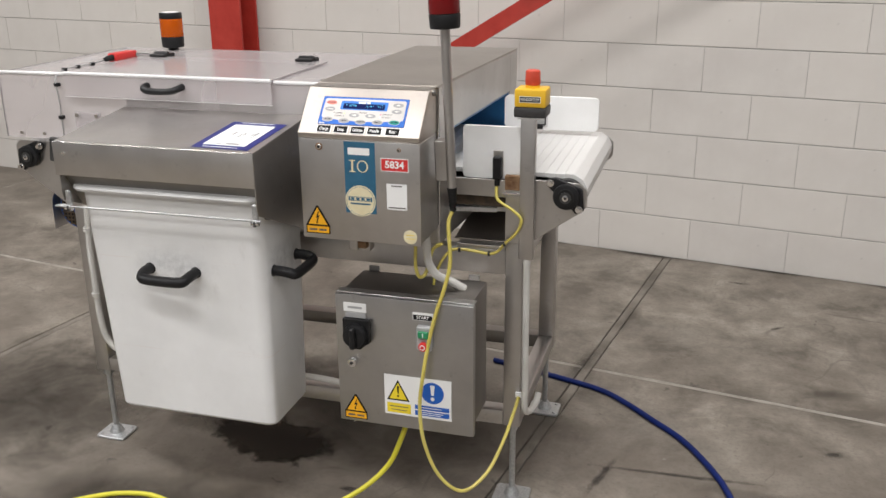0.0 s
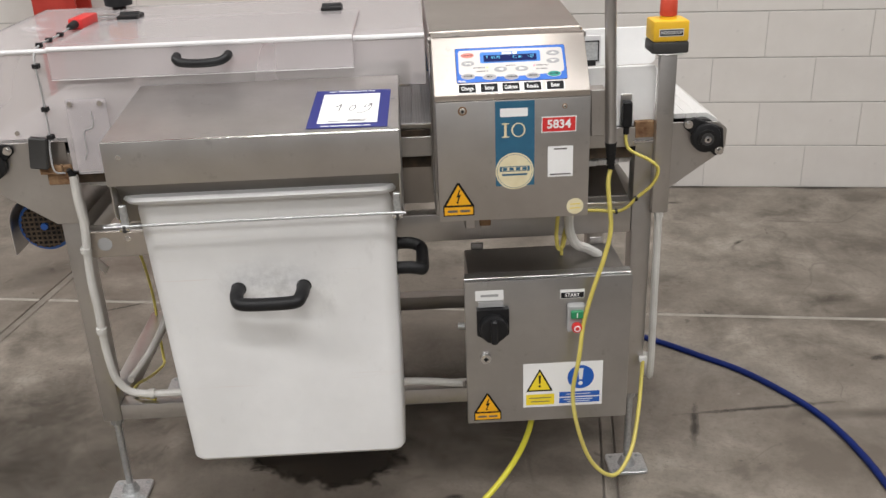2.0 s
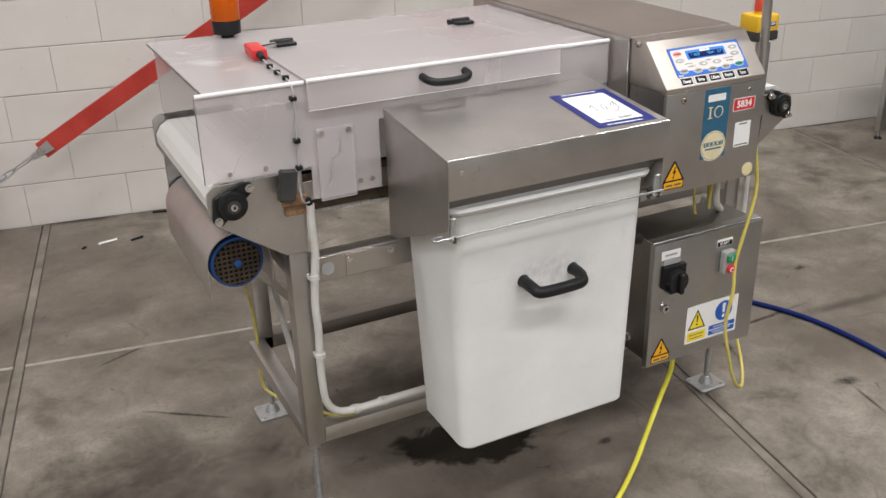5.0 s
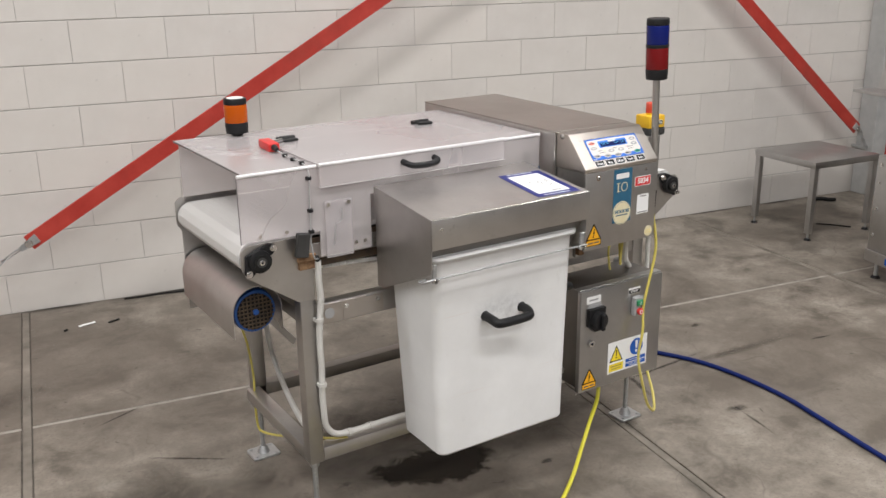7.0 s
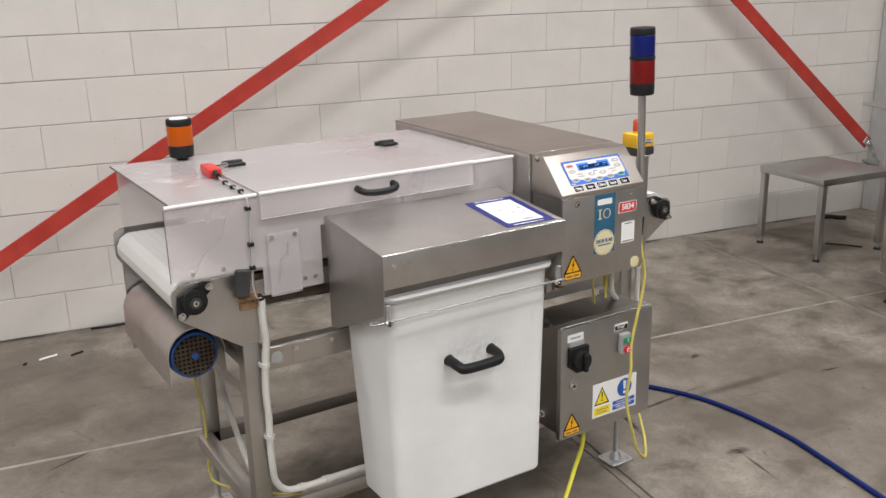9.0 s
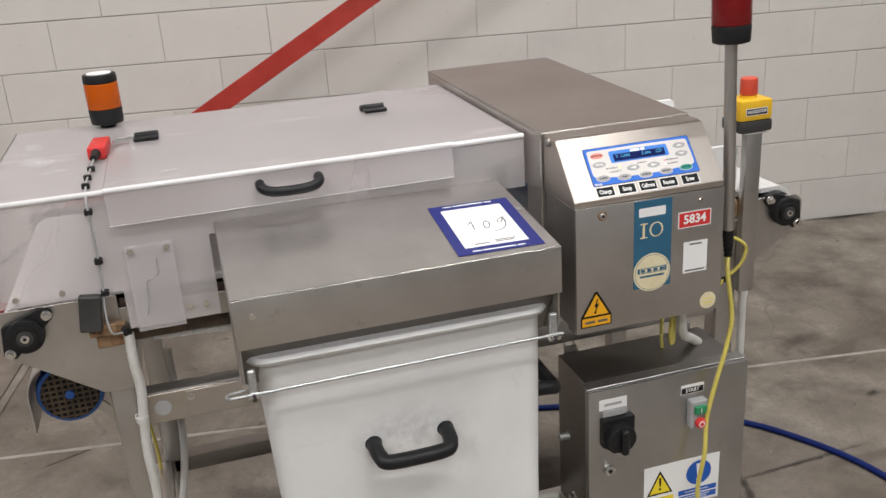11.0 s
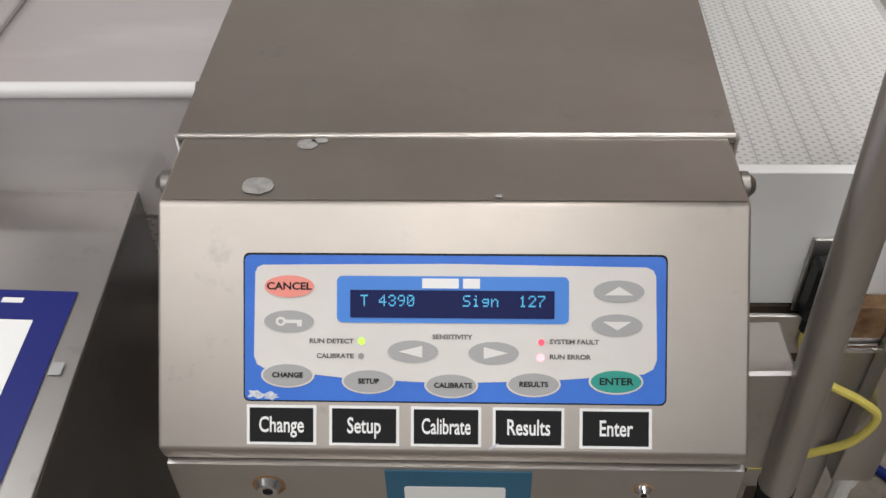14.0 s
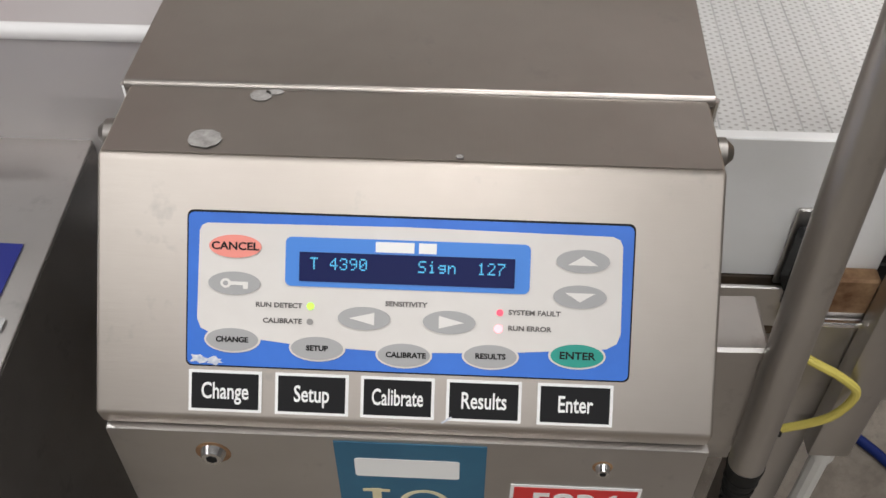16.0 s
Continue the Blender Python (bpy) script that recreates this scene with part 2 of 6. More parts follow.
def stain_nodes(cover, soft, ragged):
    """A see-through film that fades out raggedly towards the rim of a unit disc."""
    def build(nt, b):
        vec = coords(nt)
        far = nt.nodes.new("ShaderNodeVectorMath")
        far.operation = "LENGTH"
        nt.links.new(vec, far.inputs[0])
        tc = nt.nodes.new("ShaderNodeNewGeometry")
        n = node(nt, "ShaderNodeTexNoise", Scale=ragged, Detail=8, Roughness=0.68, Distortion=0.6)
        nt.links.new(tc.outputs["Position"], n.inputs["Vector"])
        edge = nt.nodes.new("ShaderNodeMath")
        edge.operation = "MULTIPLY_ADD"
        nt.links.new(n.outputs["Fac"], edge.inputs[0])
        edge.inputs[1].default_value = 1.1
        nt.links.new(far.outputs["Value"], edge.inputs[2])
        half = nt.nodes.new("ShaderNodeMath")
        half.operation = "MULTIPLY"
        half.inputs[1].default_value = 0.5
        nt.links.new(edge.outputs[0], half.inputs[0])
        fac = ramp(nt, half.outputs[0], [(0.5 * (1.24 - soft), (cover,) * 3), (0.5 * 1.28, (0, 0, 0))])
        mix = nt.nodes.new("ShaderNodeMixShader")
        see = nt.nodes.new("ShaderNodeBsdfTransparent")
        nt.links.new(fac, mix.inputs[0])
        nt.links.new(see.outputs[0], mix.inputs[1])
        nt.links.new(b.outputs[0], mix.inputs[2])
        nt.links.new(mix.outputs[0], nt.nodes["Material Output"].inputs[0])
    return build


HAZE = mat("white_rubbed_haze", (0.86, 0.85, 0.86), 0.5, 0.0, 0.4, build=stain_nodes(0.42, 0.85, 6))
OIL = mat("wet_oil_film", (0.022, 0.017, 0.012), 0.6, 0.0, 0.15, build=stain_nodes(0.92, 0.16, 12))
# dark film for grime together with the machine's painted-in floor shade
GRIME_SHADED = mat("grime_and_shade_film", (0.045, 0.037, 0.029), 0.75, 0.0, 0.2, build=stain_nodes(0.74, 0.75, 5))
GRIME = mat("rubbed_grime_film", (0.055, 0.045, 0.035), 0.7, build=stain_nodes(0.38, 0.7, 7))
CHIP = mat("dark_chip", (0.035, 0.030, 0.026), 0.8, build=stain_nodes(0.55, 0.5, 26))


CONCRETE = mat("worn_concrete", (0.22, 0.2, 0.18), 0.6, build=floor_nodes)
SEALANT = mat("pale_joint_filler", (0.36, 0.335, 0.30), 0.8, build=plain((0.24, 0.217, 0.185), (0.38, 0.352, 0.312), 14, 0.3))
GREY_FILLER = mat("grey_joint_filler", (0.25, 0.23, 0.2), 0.8, build=plain((0.13, 0.113, 0.093), (0.25, 0.222, 0.186), 7, 0.3, (0.09, 0.076, 0.06)))
DARK_JOINT = mat("dirty_joint", (0.12, 0.11, 0.1), 0.85, build=plain((0.08, 0.07, 0.06), (0.17, 0.15, 0.13), 25, 0.3))


def block_nodes(nt, b):
    info = nt.nodes.new("ShaderNodeObjectInfo")
    vec = coords(nt)
    c = ramp(nt, noise_tex(nt, vec, 5, 6, 0.6), [(0.3, (0.57, 0.537, 0.504)), (0.7, (0.63, 0.60, 0.567))])
    c = mixed(nt, between(nt, info.outputs["Random"], 0.0, 0.5), c, (0.66, 0.622, 0.575))
    c = mixed(nt, ramp(nt, noise_tex(nt, vec, 16, 3, 0.4), [(0.72, (0, 0, 0)), (0.78, (0.35, 0.35, 0.35))]), c, (0.42, 0.40, 0.38))
    nt.links.new(c, b.inputs["Base Color"])
    bump(nt, b, noise_tex(nt, vec, 45, 6, 0.7), 0.22, 0.002)


BLOCK = mat("painted_block", (0.64, 0.6, 0.57), 0.7, build=block_nodes)
MORTAR = mat("grey_mortar", (0.42, 0.40, 0.385), 0.9, build=plain((0.36, 0.342, 0.33), (0.50, 0.48, 0.462), 30, 0.3))
# unseen enclosure kept dark to cut bounced fill and deepen shadows
UNSEEN_WALL = mat("unseen_wall_dark", (0.24, 0.24, 0.24), 0.7, build=plain((0.21, 0.21, 0.21), (0.27, 0.27, 0.27), 3))
UNSEEN_CEIL = mat("unseen_ceiling_dark", (0.10, 0.10, 0.103), 0.6, build=plain((0.08, 0.08, 0.083), (0.12, 0.12, 0.123), 2))
RED_PAINT = mat("red_oxide_paint", (0.42, 0.035, 0.025), 0.45, build=plain((0.36, 0.026, 0.018), (0.47, 0.05, 0.035), 9, 0.2, (0.25, 0.05, 0.035)))
GREY_PAINT = mat("grey_post_paint", (0.42, 0.42, 0.41), 0.5, build=plain((0.36, 0.36, 0.355), (0.46, 0.46, 0.45), 8))
BLACK = mat("black_plastic", (0.012, 0.012, 0.013), 0.45, 0.0, 0.28, build=plain((0.008, 0.008, 0.009), (0.017, 0.017, 0.018), 30))
RUBBER = mat("black_rubber", (0.02, 0.02, 0.02), 0.7, 0.0, 0.25, build=plain((0.008, 0.008, 0.008), (0.016, 0.0155, 0.015), 30))
DARK_GREY = mat("charcoal_plastic", (0.035, 0.035, 0.035), 0.45, build=plain((0.028, 0.028, 0.028), (0.045, 0.044, 0.043), 20))
YELLOW = mat("yellow_enclosure", (0.80, 0.47, 0.02), 0.4, build=plain((0.74, 0.43, 0.018), (0.83, 0.50, 0.03), 15))
YELLOW_CABLE = mat("yellow_cable_sheath", (0.72, 0.62, 0.10), 0.45, build=plain((0.55, 0.46, 0.10), (0.68, 0.58, 0.13), 22, 0.1, (0.45, 0.39, 0.19)))
YELLOW_BRIGHT = mat("bright_yellow_cable", (0.75, 0.70, 0.05), 0.4, build=plain((0.68, 0.63, 0.045), (0.80, 0.75, 0.07), 22))
WHITE_PIPE = mat("grey_white_conduit", (0.62, 0.61, 0.58), 0.5, build=plain((0.55, 0.535, 0.50), (0.66, 0.65, 0.62), 12, 0.1, (0.4, 0.36, 0.3)))
BLUE_HOSE = mat("blue_hose", (0.005, 0.016, 0.115), 0.55, 0.0, 0.2, build=plain((0.004, 0.013, 0.09), (0.006, 0.019, 0.13), 25))
BLUE_MOTOR = mat("blue_motor_paint", (0.02, 0.10, 0.38), 0.4, build=plain((0.016, 0.075, 0.30), (0.03, 0.13, 0.44), 14, 0.1, (0.05, 0.06, 0.09)))
BLUE_LINER = mat("blue_tunnel_liner", (0.02, 0.13, 0.33), 0.35, build=plain((0.015, 0.10, 0.27), (0.03, 0.17, 0.40), 8))
RED_SWITCH = mat("red_switch_plastic", (0.62, 0.03, 0.03), 0.4, build=plain((0.55, 0.025, 0.025), (0.68, 0.045, 0.04), 20))
RED_BUTTON = mat("red_mushroom_plastic", (0.62, 0.07, 0.035), 0.4, build=plain((0.55, 0.06, 0.03), (0.68, 0.09, 0.05), 20))
RUST = mat("rusty_bracket", (0.25, 0.12, 0.05), 0.7, 0.3, build=plain((0.14, 0.065, 0.03), (0.42, 0.27, 0.15), 40, 0.4))
# dirty fan grille, and the painted shadow strip beside the belt
BROWN = mat("fan_dirt_and_shade_brown", (0.07, 0.05, 0.035), 0.7, build=plain((0.04, 0.028, 0.02), (0.11, 0.075, 0.045), 40, 0.3))
GLUE = mat("dried_glue", (0.33, 0.315, 0.30), 0.7, build=plain((0.20, 0.19, 0.18), (0.40, 0.385, 0.37), 160, 0.5))
SCUFF = mat("rubbed_scuff", (0.62, 0.62, 0.63), 0.8, build=plain((0.35, 0.42, 0.55), (0.80, 0.80, 0.80), 420, 0.4))
PAPER = mat("white_label_film", (0.82, 0.82, 0.81), 0.5)
PALE_GREY = mat("membrane_white", (0.66, 0.63, 0.60), 0.45, build=plain((0.64, 0.61, 0.58), (0.68, 0.655, 0.625), 30, 0.02))
MEM_BLUE = mat("membrane_blue", (0.02, 0.145, 0.60), 0.4, build=plain((0.017, 0.13, 0.56), (0.025, 0.16, 0.64), 30, 0.02))
LCD_BLUE = mat("bezel_blue", (0.04, 0.21, 0.66), 0.4)
LCD = mat("lcd_screen", (0.003, 0.006, 0.04), 0.35, 0.0, 0.15, Emission_Color=(0.0, 0.01, 0.16, 1), Emission_Strength=0.35)
LCD_INK = mat("lcd_segments", (0.05, 0.3, 0.5), 0.4, Emission_Color=(0.10, 0.62, 1.0, 1), Emission_Strength=0.75)
KEY_GREY = mat("key_grey", (0.36, 0.36, 0.36), 0.45)
KEY_WHITE = mat("key_white", (0.72, 0.70, 0.67), 0.5)
KEY_PINK = mat("key_salmon", (0.82, 0.27, 0.22), 0.45)
KEY_GREEN = mat("key_green", (0.01, 0.30, 0.24), 0.45)
INK = mat("black_ink", (0.010, 0.010, 0.011), 0.6, 0.0, 0.2)
INK_GREY = mat("grey_ink", (0.12, 0.11, 0.105), 0.55)
LED_GREEN = mat("green_lamp", (0.3, 0.6, 0.05), 0.4, Emission_Color=(0.65, 1.0, 0.12, 1), Emission_Strength=1.1)
LED_RED = mat("red_lamp", (0.7, 0.05, 0.08), 0.4, Emission_Color=(1.0, 0.12, 0.22, 1), Emission_Strength=1.0)
LED_BRIGHT = mat("bright_red_lamp", (0.9, 0.4, 0.45), 0.4, Emission_Color=(1.0, 0.36, 0.40, 1), Emission_Strength=1.8)
LED_OFF = mat("unlit_lamp", (0.28, 0.27, 0.26), 0.35)
TEAL = mat("teal_badge", (0.022, 0.115, 0.20), 0.42, build=plain((0.02, 0.10, 0.18), (0.028, 0.13, 0.22), 30, 0.02))
CREAM = mat("cream_badge", (0.72, 0.64, 0.42), 0.5, build=plain((0.68, 0.60, 0.38), (0.75, 0.68, 0.47), 40, 0.02))
LABEL_RED = mat("red_label", (0.60, 0.03, 0.03), 0.45)
WARN_ORANGE = mat("orange_warning_film", (0.86, 0.42, 0.01), 0.45)
WARN_YELLOW = mat("yellow_warning_film", (0.85, 0.66, 0.03), 0.45)
SIGN_BLUE = mat("blue_sign_film", (0.01, 0.10, 0.45), 0.45)
CARD_BLUE = mat("blue_card_print", (0.008, 0.015, 0.16), 0.4)
GREEN_BTN = mat("green_button", (0.02, 0.24, 0.10), 0.4)
AMBER = mat("amber_lens", (0.48, 0.085, 0.002), 0.25, 0.0, 0.35)
LENS_RED = mat("red_lens", (0.17, 0.007, 0.008), 0.25, 0.0, 0.35)
LENS_BLUE = mat("blue_lens", (0.005, 0.012, 0.13), 0.25, 0.0, 0.35)
TUBE_GLOW = mat("fluorescent_tube", (0.9, 0.9, 0.9), 0.4, Emission_Color=(1.0, 0.96, 0.9, 1), Emission_Strength=4.0)


# ---- mesh helpers ----
def obj(name, bm, material, parent=None, label="", smooth=False, m=None):
    me = bpy.data.meshes.new(name)
    bm.normal_update()
    bm.to_mesh(me)
    bm.free()
    if smooth:
        for p in me.polygons:
            p.use_smooth = True
        me.set_sharp_from_angle(angle=radians(35))
    if material:
        me.materials.append(material)
    ob = new(name, me)
    if m is not None:
        ob.matrix_world = m
    if parent:
        ob.parent = parent
    if label:
        ob["label"] = label
    return ob


def part(name, bm, material, parent, label="", smooth=True):
    return obj(name, bm, material, parent, label, smooth)


def thing(name, label, category, group="", at=(0, 0, 0)):
    ob = new(name)
    ob.empty_display_size = 0.05
    ob.location = at
    return tagged(ob, label, category, group)


def box(x0, x1, y0, y1, z0, z1, bev=0.0, bm=None, seg=1):
    own = bmesh.new()
    bmesh.ops.create_cube(own, size=1, matrix=Matrix.Translation(((x0 + x1) / 2, (y0 + y1) / 2, (z0 + z1) / 2)) @ Matrix.Diagonal((abs(x1 - x0), abs(y1 - y0), abs(z1 - z0), 1)))
    if bev:
        bmesh.ops.bevel(own, geom=own.edges[:], offset=bev, segments=seg, profile=0.5, affect="EDGES")
    return join(bm, own)


def join(bm, own):
    if bm is None:
        return own
    me = bpy.data.meshes.new("tmp")
    own.to_mesh(me)
    own.free()
    bm.from_mesh(me)
    bpy.data.meshes.remove(me)
    return bm


def prism(poly, a0, a1, axis="x", bev=0.0, bm=None, seg=1):
    """A polygon drawn out along an axis. x: poly in (y, z); y: in (x, z); z: in (x, y)."""
    own = bmesh.new()
    def at(p, a):
        return {"x": (a, p[0], p[1]), "y": (p[0], a, p[1]), "z": (p[0], p[1], a)}[axis]
    lo, hi = [own.verts.new(at(p, a0)) for p in poly], [own.verts.new(at(p, a1)) for p in poly]
    own.faces.new(lo), own.faces.new(hi[::-1])
    for i in range(len(poly)):
        j = (i + 1) % len(poly)
        own.faces.new((lo[j], lo[i], hi[i], hi[j]))
    bmesh.ops.recalc_face_normals(own, faces=own.faces[:])
    if bev:
        bmesh.ops.bevel(own, geom=own.edges[:], offset=bev, segments=seg, profile=0.5, affect="EDGES")
    return join(bm, own)


def rod(a, b, r, r2=None, n=20, bm=None, bev=0.0):
    """A round bar from a to b."""
    own = bmesh.new()
    a, b = Vector(a), Vector(b)
    d = b - a
    m = Matrix.Translation((a + b) / 2) @ d.to_track_quat("Z", "Y").to_matrix().to_4x4()
    bmesh.ops.create_cone(own, cap_ends=True, segments=n, radius1=r, radius2=r if r2 is None else r2, depth=d.length, matrix=m)
    if bev:
        rim = [e for e in own.edges if all(len(f.verts) == 4 for f in e.link_faces) is False]
        bmesh.ops.bevel(own, geom=rim, offset=bev, segments=2, profile=0.5, affect="EDGES")
    return join(bm, own)


def smooth_path(points, steps=6):
    pts = [Vector(p) for p in points]
    ext = [2 * pts[0] - pts[1]] + pts + [2 * pts[-1] - pts[-2]]
    out = []
    for i in range(1, len(ext) - 2):
        p0, p1, p2, p3 = ext[i - 1:i + 3]
        for s in range(steps):
            t = s / steps
            out.append(0.5 * ((2 * p1) + (p2 - p0) * t + (2 * p0 - 5 * p1 + 4 * p2 - p3) * t * t + (3 * p1 - p0 - 3 * p2 + p3) * t ** 3))
    return out + [pts[-1]]


def sweep(points, r, n=10, steps=6, bm=None):
    """A round cable or pipe along a smoothed line."""
    path = smooth_path(points, steps) if steps else [Vector(p) for p in points]
    own = bmesh.new()
    rings, side = [], None
    for i, p in enumerate(path):
        d = (path[min(i + 1, len(path) - 1)] - path[max(i - 1, 0)]).normalized()
        if side is None:
            side = d.orthogonal().normalized()
        side = (side - d * side.dot(d)).normalized()
        up = d.cross(side)
        rings.append([own.verts.new(p + r * (math.cos(2 * math.pi * k / n) * side + math.sin(2 * math.pi * k / n) * up)) for k in range(n)])
    for a, b in zip(rings, rings[1:]):
        for k in range(n):
            own.faces.new((a[k], a[(k + 1) % n], b[(k + 1) % n], b[k]))
    own.faces.new(rings[0][::-1]), own.faces.new(rings[-1])
    bmesh.ops.recalc_face_normals(own, faces=own.faces[:])
    return join(bm, own)


def rounded(x0, x1, y0, y1, r, n=5):
    pts = []
    for cx, cy, a in ((x1 - r, y1 - r, 0), (x0 + r, y1 - r, 90), (x0 + r, y0 + r, 180), (x1 - r, y0 + r, 270)):
        for k in range(n + 1):
            t = radians(a + 90 * k / n)
            pts.append((cx + r * math.cos(t), cy + r * math.sin(t)))
    return pts


def oval(cx, cy, rx, ry, n=28):
    return [(cx + rx * math.cos(2 * math.pi * k / n), cy + ry * math.sin(2 * math.pi * k / n)) for k in range(n)]


def flat(poly, frame_m, depth=0.0006, lift=0.0, bm=None):
    """A thin film of this outline, lying on the plane of frame_m (its x and y), lifted off it."""
    own = prism(poly, lift, lift + depth, "z")
    bmesh.ops.transform(own, matrix=frame_m, verts=own.verts[:])
    return join(bm, own)


def rect(x0, x1, y0, y1):
    return [(x0, y0), (x1, y0), (x1, y1), (x0, y1)]


def words(text, size, frame_m, x, y, lift, align="CENTER", squeeze=1.0, bold=0.0):
    """Lettering in the built-in font as a mesh on the plane of frame_m, its middle height at y."""
    cu = bpy.data.curves.new("lettering", "FONT")
    cu.body, cu.size, cu.align_x, cu.align_y, cu.extrude, cu.offset = text, size, align, "CENTER", 0.00015, bold
    cu.resolution_u = 3
    tmp = bpy.data.objects.new("lettering", cu)
    scene.collection.objects.link(tmp)
    dg = bpy.context.evaluated_depsgraph_get()
    me = bpy.data.meshes.new_from_object(tmp.evaluated_get(dg))
    own = bmesh.new()
    own.from_mesh(me)
    bpy.data.objects.remove(tmp)
    bpy.data.meshes.remove(me)
    bmesh.ops.transform(own, matrix=frame_m @ Matrix.Translation((x, y, lift)) @ Matrix.Diagonal((squeeze, 1, 1, 1)), verts=own.verts[:])
    return own


def face_frame(x, y, z):
    """A plane that faces -y: its x runs along +x, its y up."""
    return pose(x, y, z, 90, 0, 0)


def hex_bolt(p, way, r=0.007, h=0.006):
    p, way = Vector(p), Vector(way).normalized()
    bm = rod(p, p + way * 0.0015, r * 1.5, n=14)
    return rod(p + way * 0.0015, p + way * h, r, n=6, bm=bm)


# ---- the hall ----
U0, U1, V0 = -8.5, 9.5, -11.5


def placed(ob, m):
    ob.matrix_world = m
    return ob


def hall():
    s = dict(kind="structure")
    base = placed(obj("floor", box(U0, U1, V0, 0.0, -0.30, -0.008), DARK_JOINT), WALL)
    tagged(base, "worn grey-brown concrete floor cast in large slabs", "floor", **s)
    north = placed(obj("wall_north", box(U0, U1, 0.004, 0.22, -0.3, CEILING), MORTAR), WALL)
    tagged(north, "white-painted concrete block wall with raked grey joints", "wall", **s)
    # added walls and ceiling out of view, dark to limit the bounce light
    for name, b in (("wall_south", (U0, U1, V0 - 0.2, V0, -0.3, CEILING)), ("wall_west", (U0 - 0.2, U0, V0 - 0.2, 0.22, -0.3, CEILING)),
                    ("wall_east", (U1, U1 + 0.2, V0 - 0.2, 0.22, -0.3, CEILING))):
        tagged(placed(obj(name, box(*b), UNSEEN_WALL), WALL), "plain dark wall out of view, added to close the hall", "wall", **s)
    tagged(placed(obj("ceiling", box(U0 - 0.2, U1 + 0.2, V0 - 0.2, 0.22, CEILING, CEILING + 0.2), UNSEEN_CEIL), WALL), "flat dark ceiling out of view, added to close the hall", "ceiling", **s)
    return base, north


floor_ob, wall_north = hall()


def ceiling_light(m, length):
    t = thing("ceiling_light", "long white fluorescent strip light hung under the ceiling", "ceiling light", "hall strip lights")
    part("housing", box(-length / 2 - 0.02, length / 2 + 0.02, -0.05, 0.05, -0.05, 0.0, 0.006), PAPER, t)
    for y in (-0.075, 0.075):
        part("tube", rod((-length / 2 + 0.02, y, -0.045), (length / 2 - 0.02, y, -0.045), 0.013, n=10), TUBE_GLOW, t)
    for x in (-length * 0.35, length * 0.35):
        part("hanger", rod((x, 0, 0), (x, 0, 0.0605), 0.008, n=8), GALVANISED, t)
    t.matrix_world = m
    return t


for v, power, length in LAMP_ROWS:
    first_light = ceiling_light(WALL @ pose(-4.2, v, CEILING - 0.06), length)
    for u in (0.6, 5.4):
        copy_thing(first_light, WALL @ pose(u, v, CEILING - 0.06))


def column(name, u0, u1, v0, v1, label):
    """A rolled H-section: two flanges and a web, on a base plate."""
    t = thing(name, label, "steel column")
    f = 0.016
    part("flange", box(u0, u1, v0, v0 + f, 0.012, CEILING - 0.002, 0.002), RED_PAINT, t)
    part("flange", box(u0, u1, v1 - f, v1, 0.012, CEILING - 0.002, 0.002), RED_PAINT, t)
    mid = (u0 + u1) / 2
    part("web", box(mid - 0.006, mid + 0.006, v0 + f, v1 - f, 0.012, CEILING - 0.002), RED_PAINT, t)
    part("base_plate", box(u0 - 0.03, u1 + 0.03, v0 - 0.03, v1, 0.0, 0.012, 0.002), RED_PAINT, t)
    t.matrix_world = WALL
    return t


column("steel_column", -2.56, -2.34, -0.17, -0.006, "red-painted steel H-section column against the block wall")
column("steel_column", 3.945, 4.185, -0.15, -0.006, "red-painted steel H-section column beside a grey post")
post = thing("wall_post", "plain grey painted steel post against the block wall", "post")
part("post_body", box(3.805, 3.94, -0.165, -0.006, 0.0, CEILING - 0.002, 0.004), GREY_PAINT, post)
post.matrix_world = WALL


def chain(t, a, b, links):
    a, b = Vector(a), Vector(b)
    d = (b - a).normalized()
    side = d.orthogonal().normalized()
    for i in range(links):
        c = a + (b - a) * (i + 0.5) / links
        s = side if i % 2 else d.cross(side)
        h, w = (b - a).length / links * 0.62, 0.012
        loop = [c + d * (h * math.cos(k * math.pi / 5)) + s * (w * math.sin(k * math.pi / 5)) for k in range(11)]
        part("chain_link", sweep(loop, 0.0035, 6, 2), GALVANISED, t)


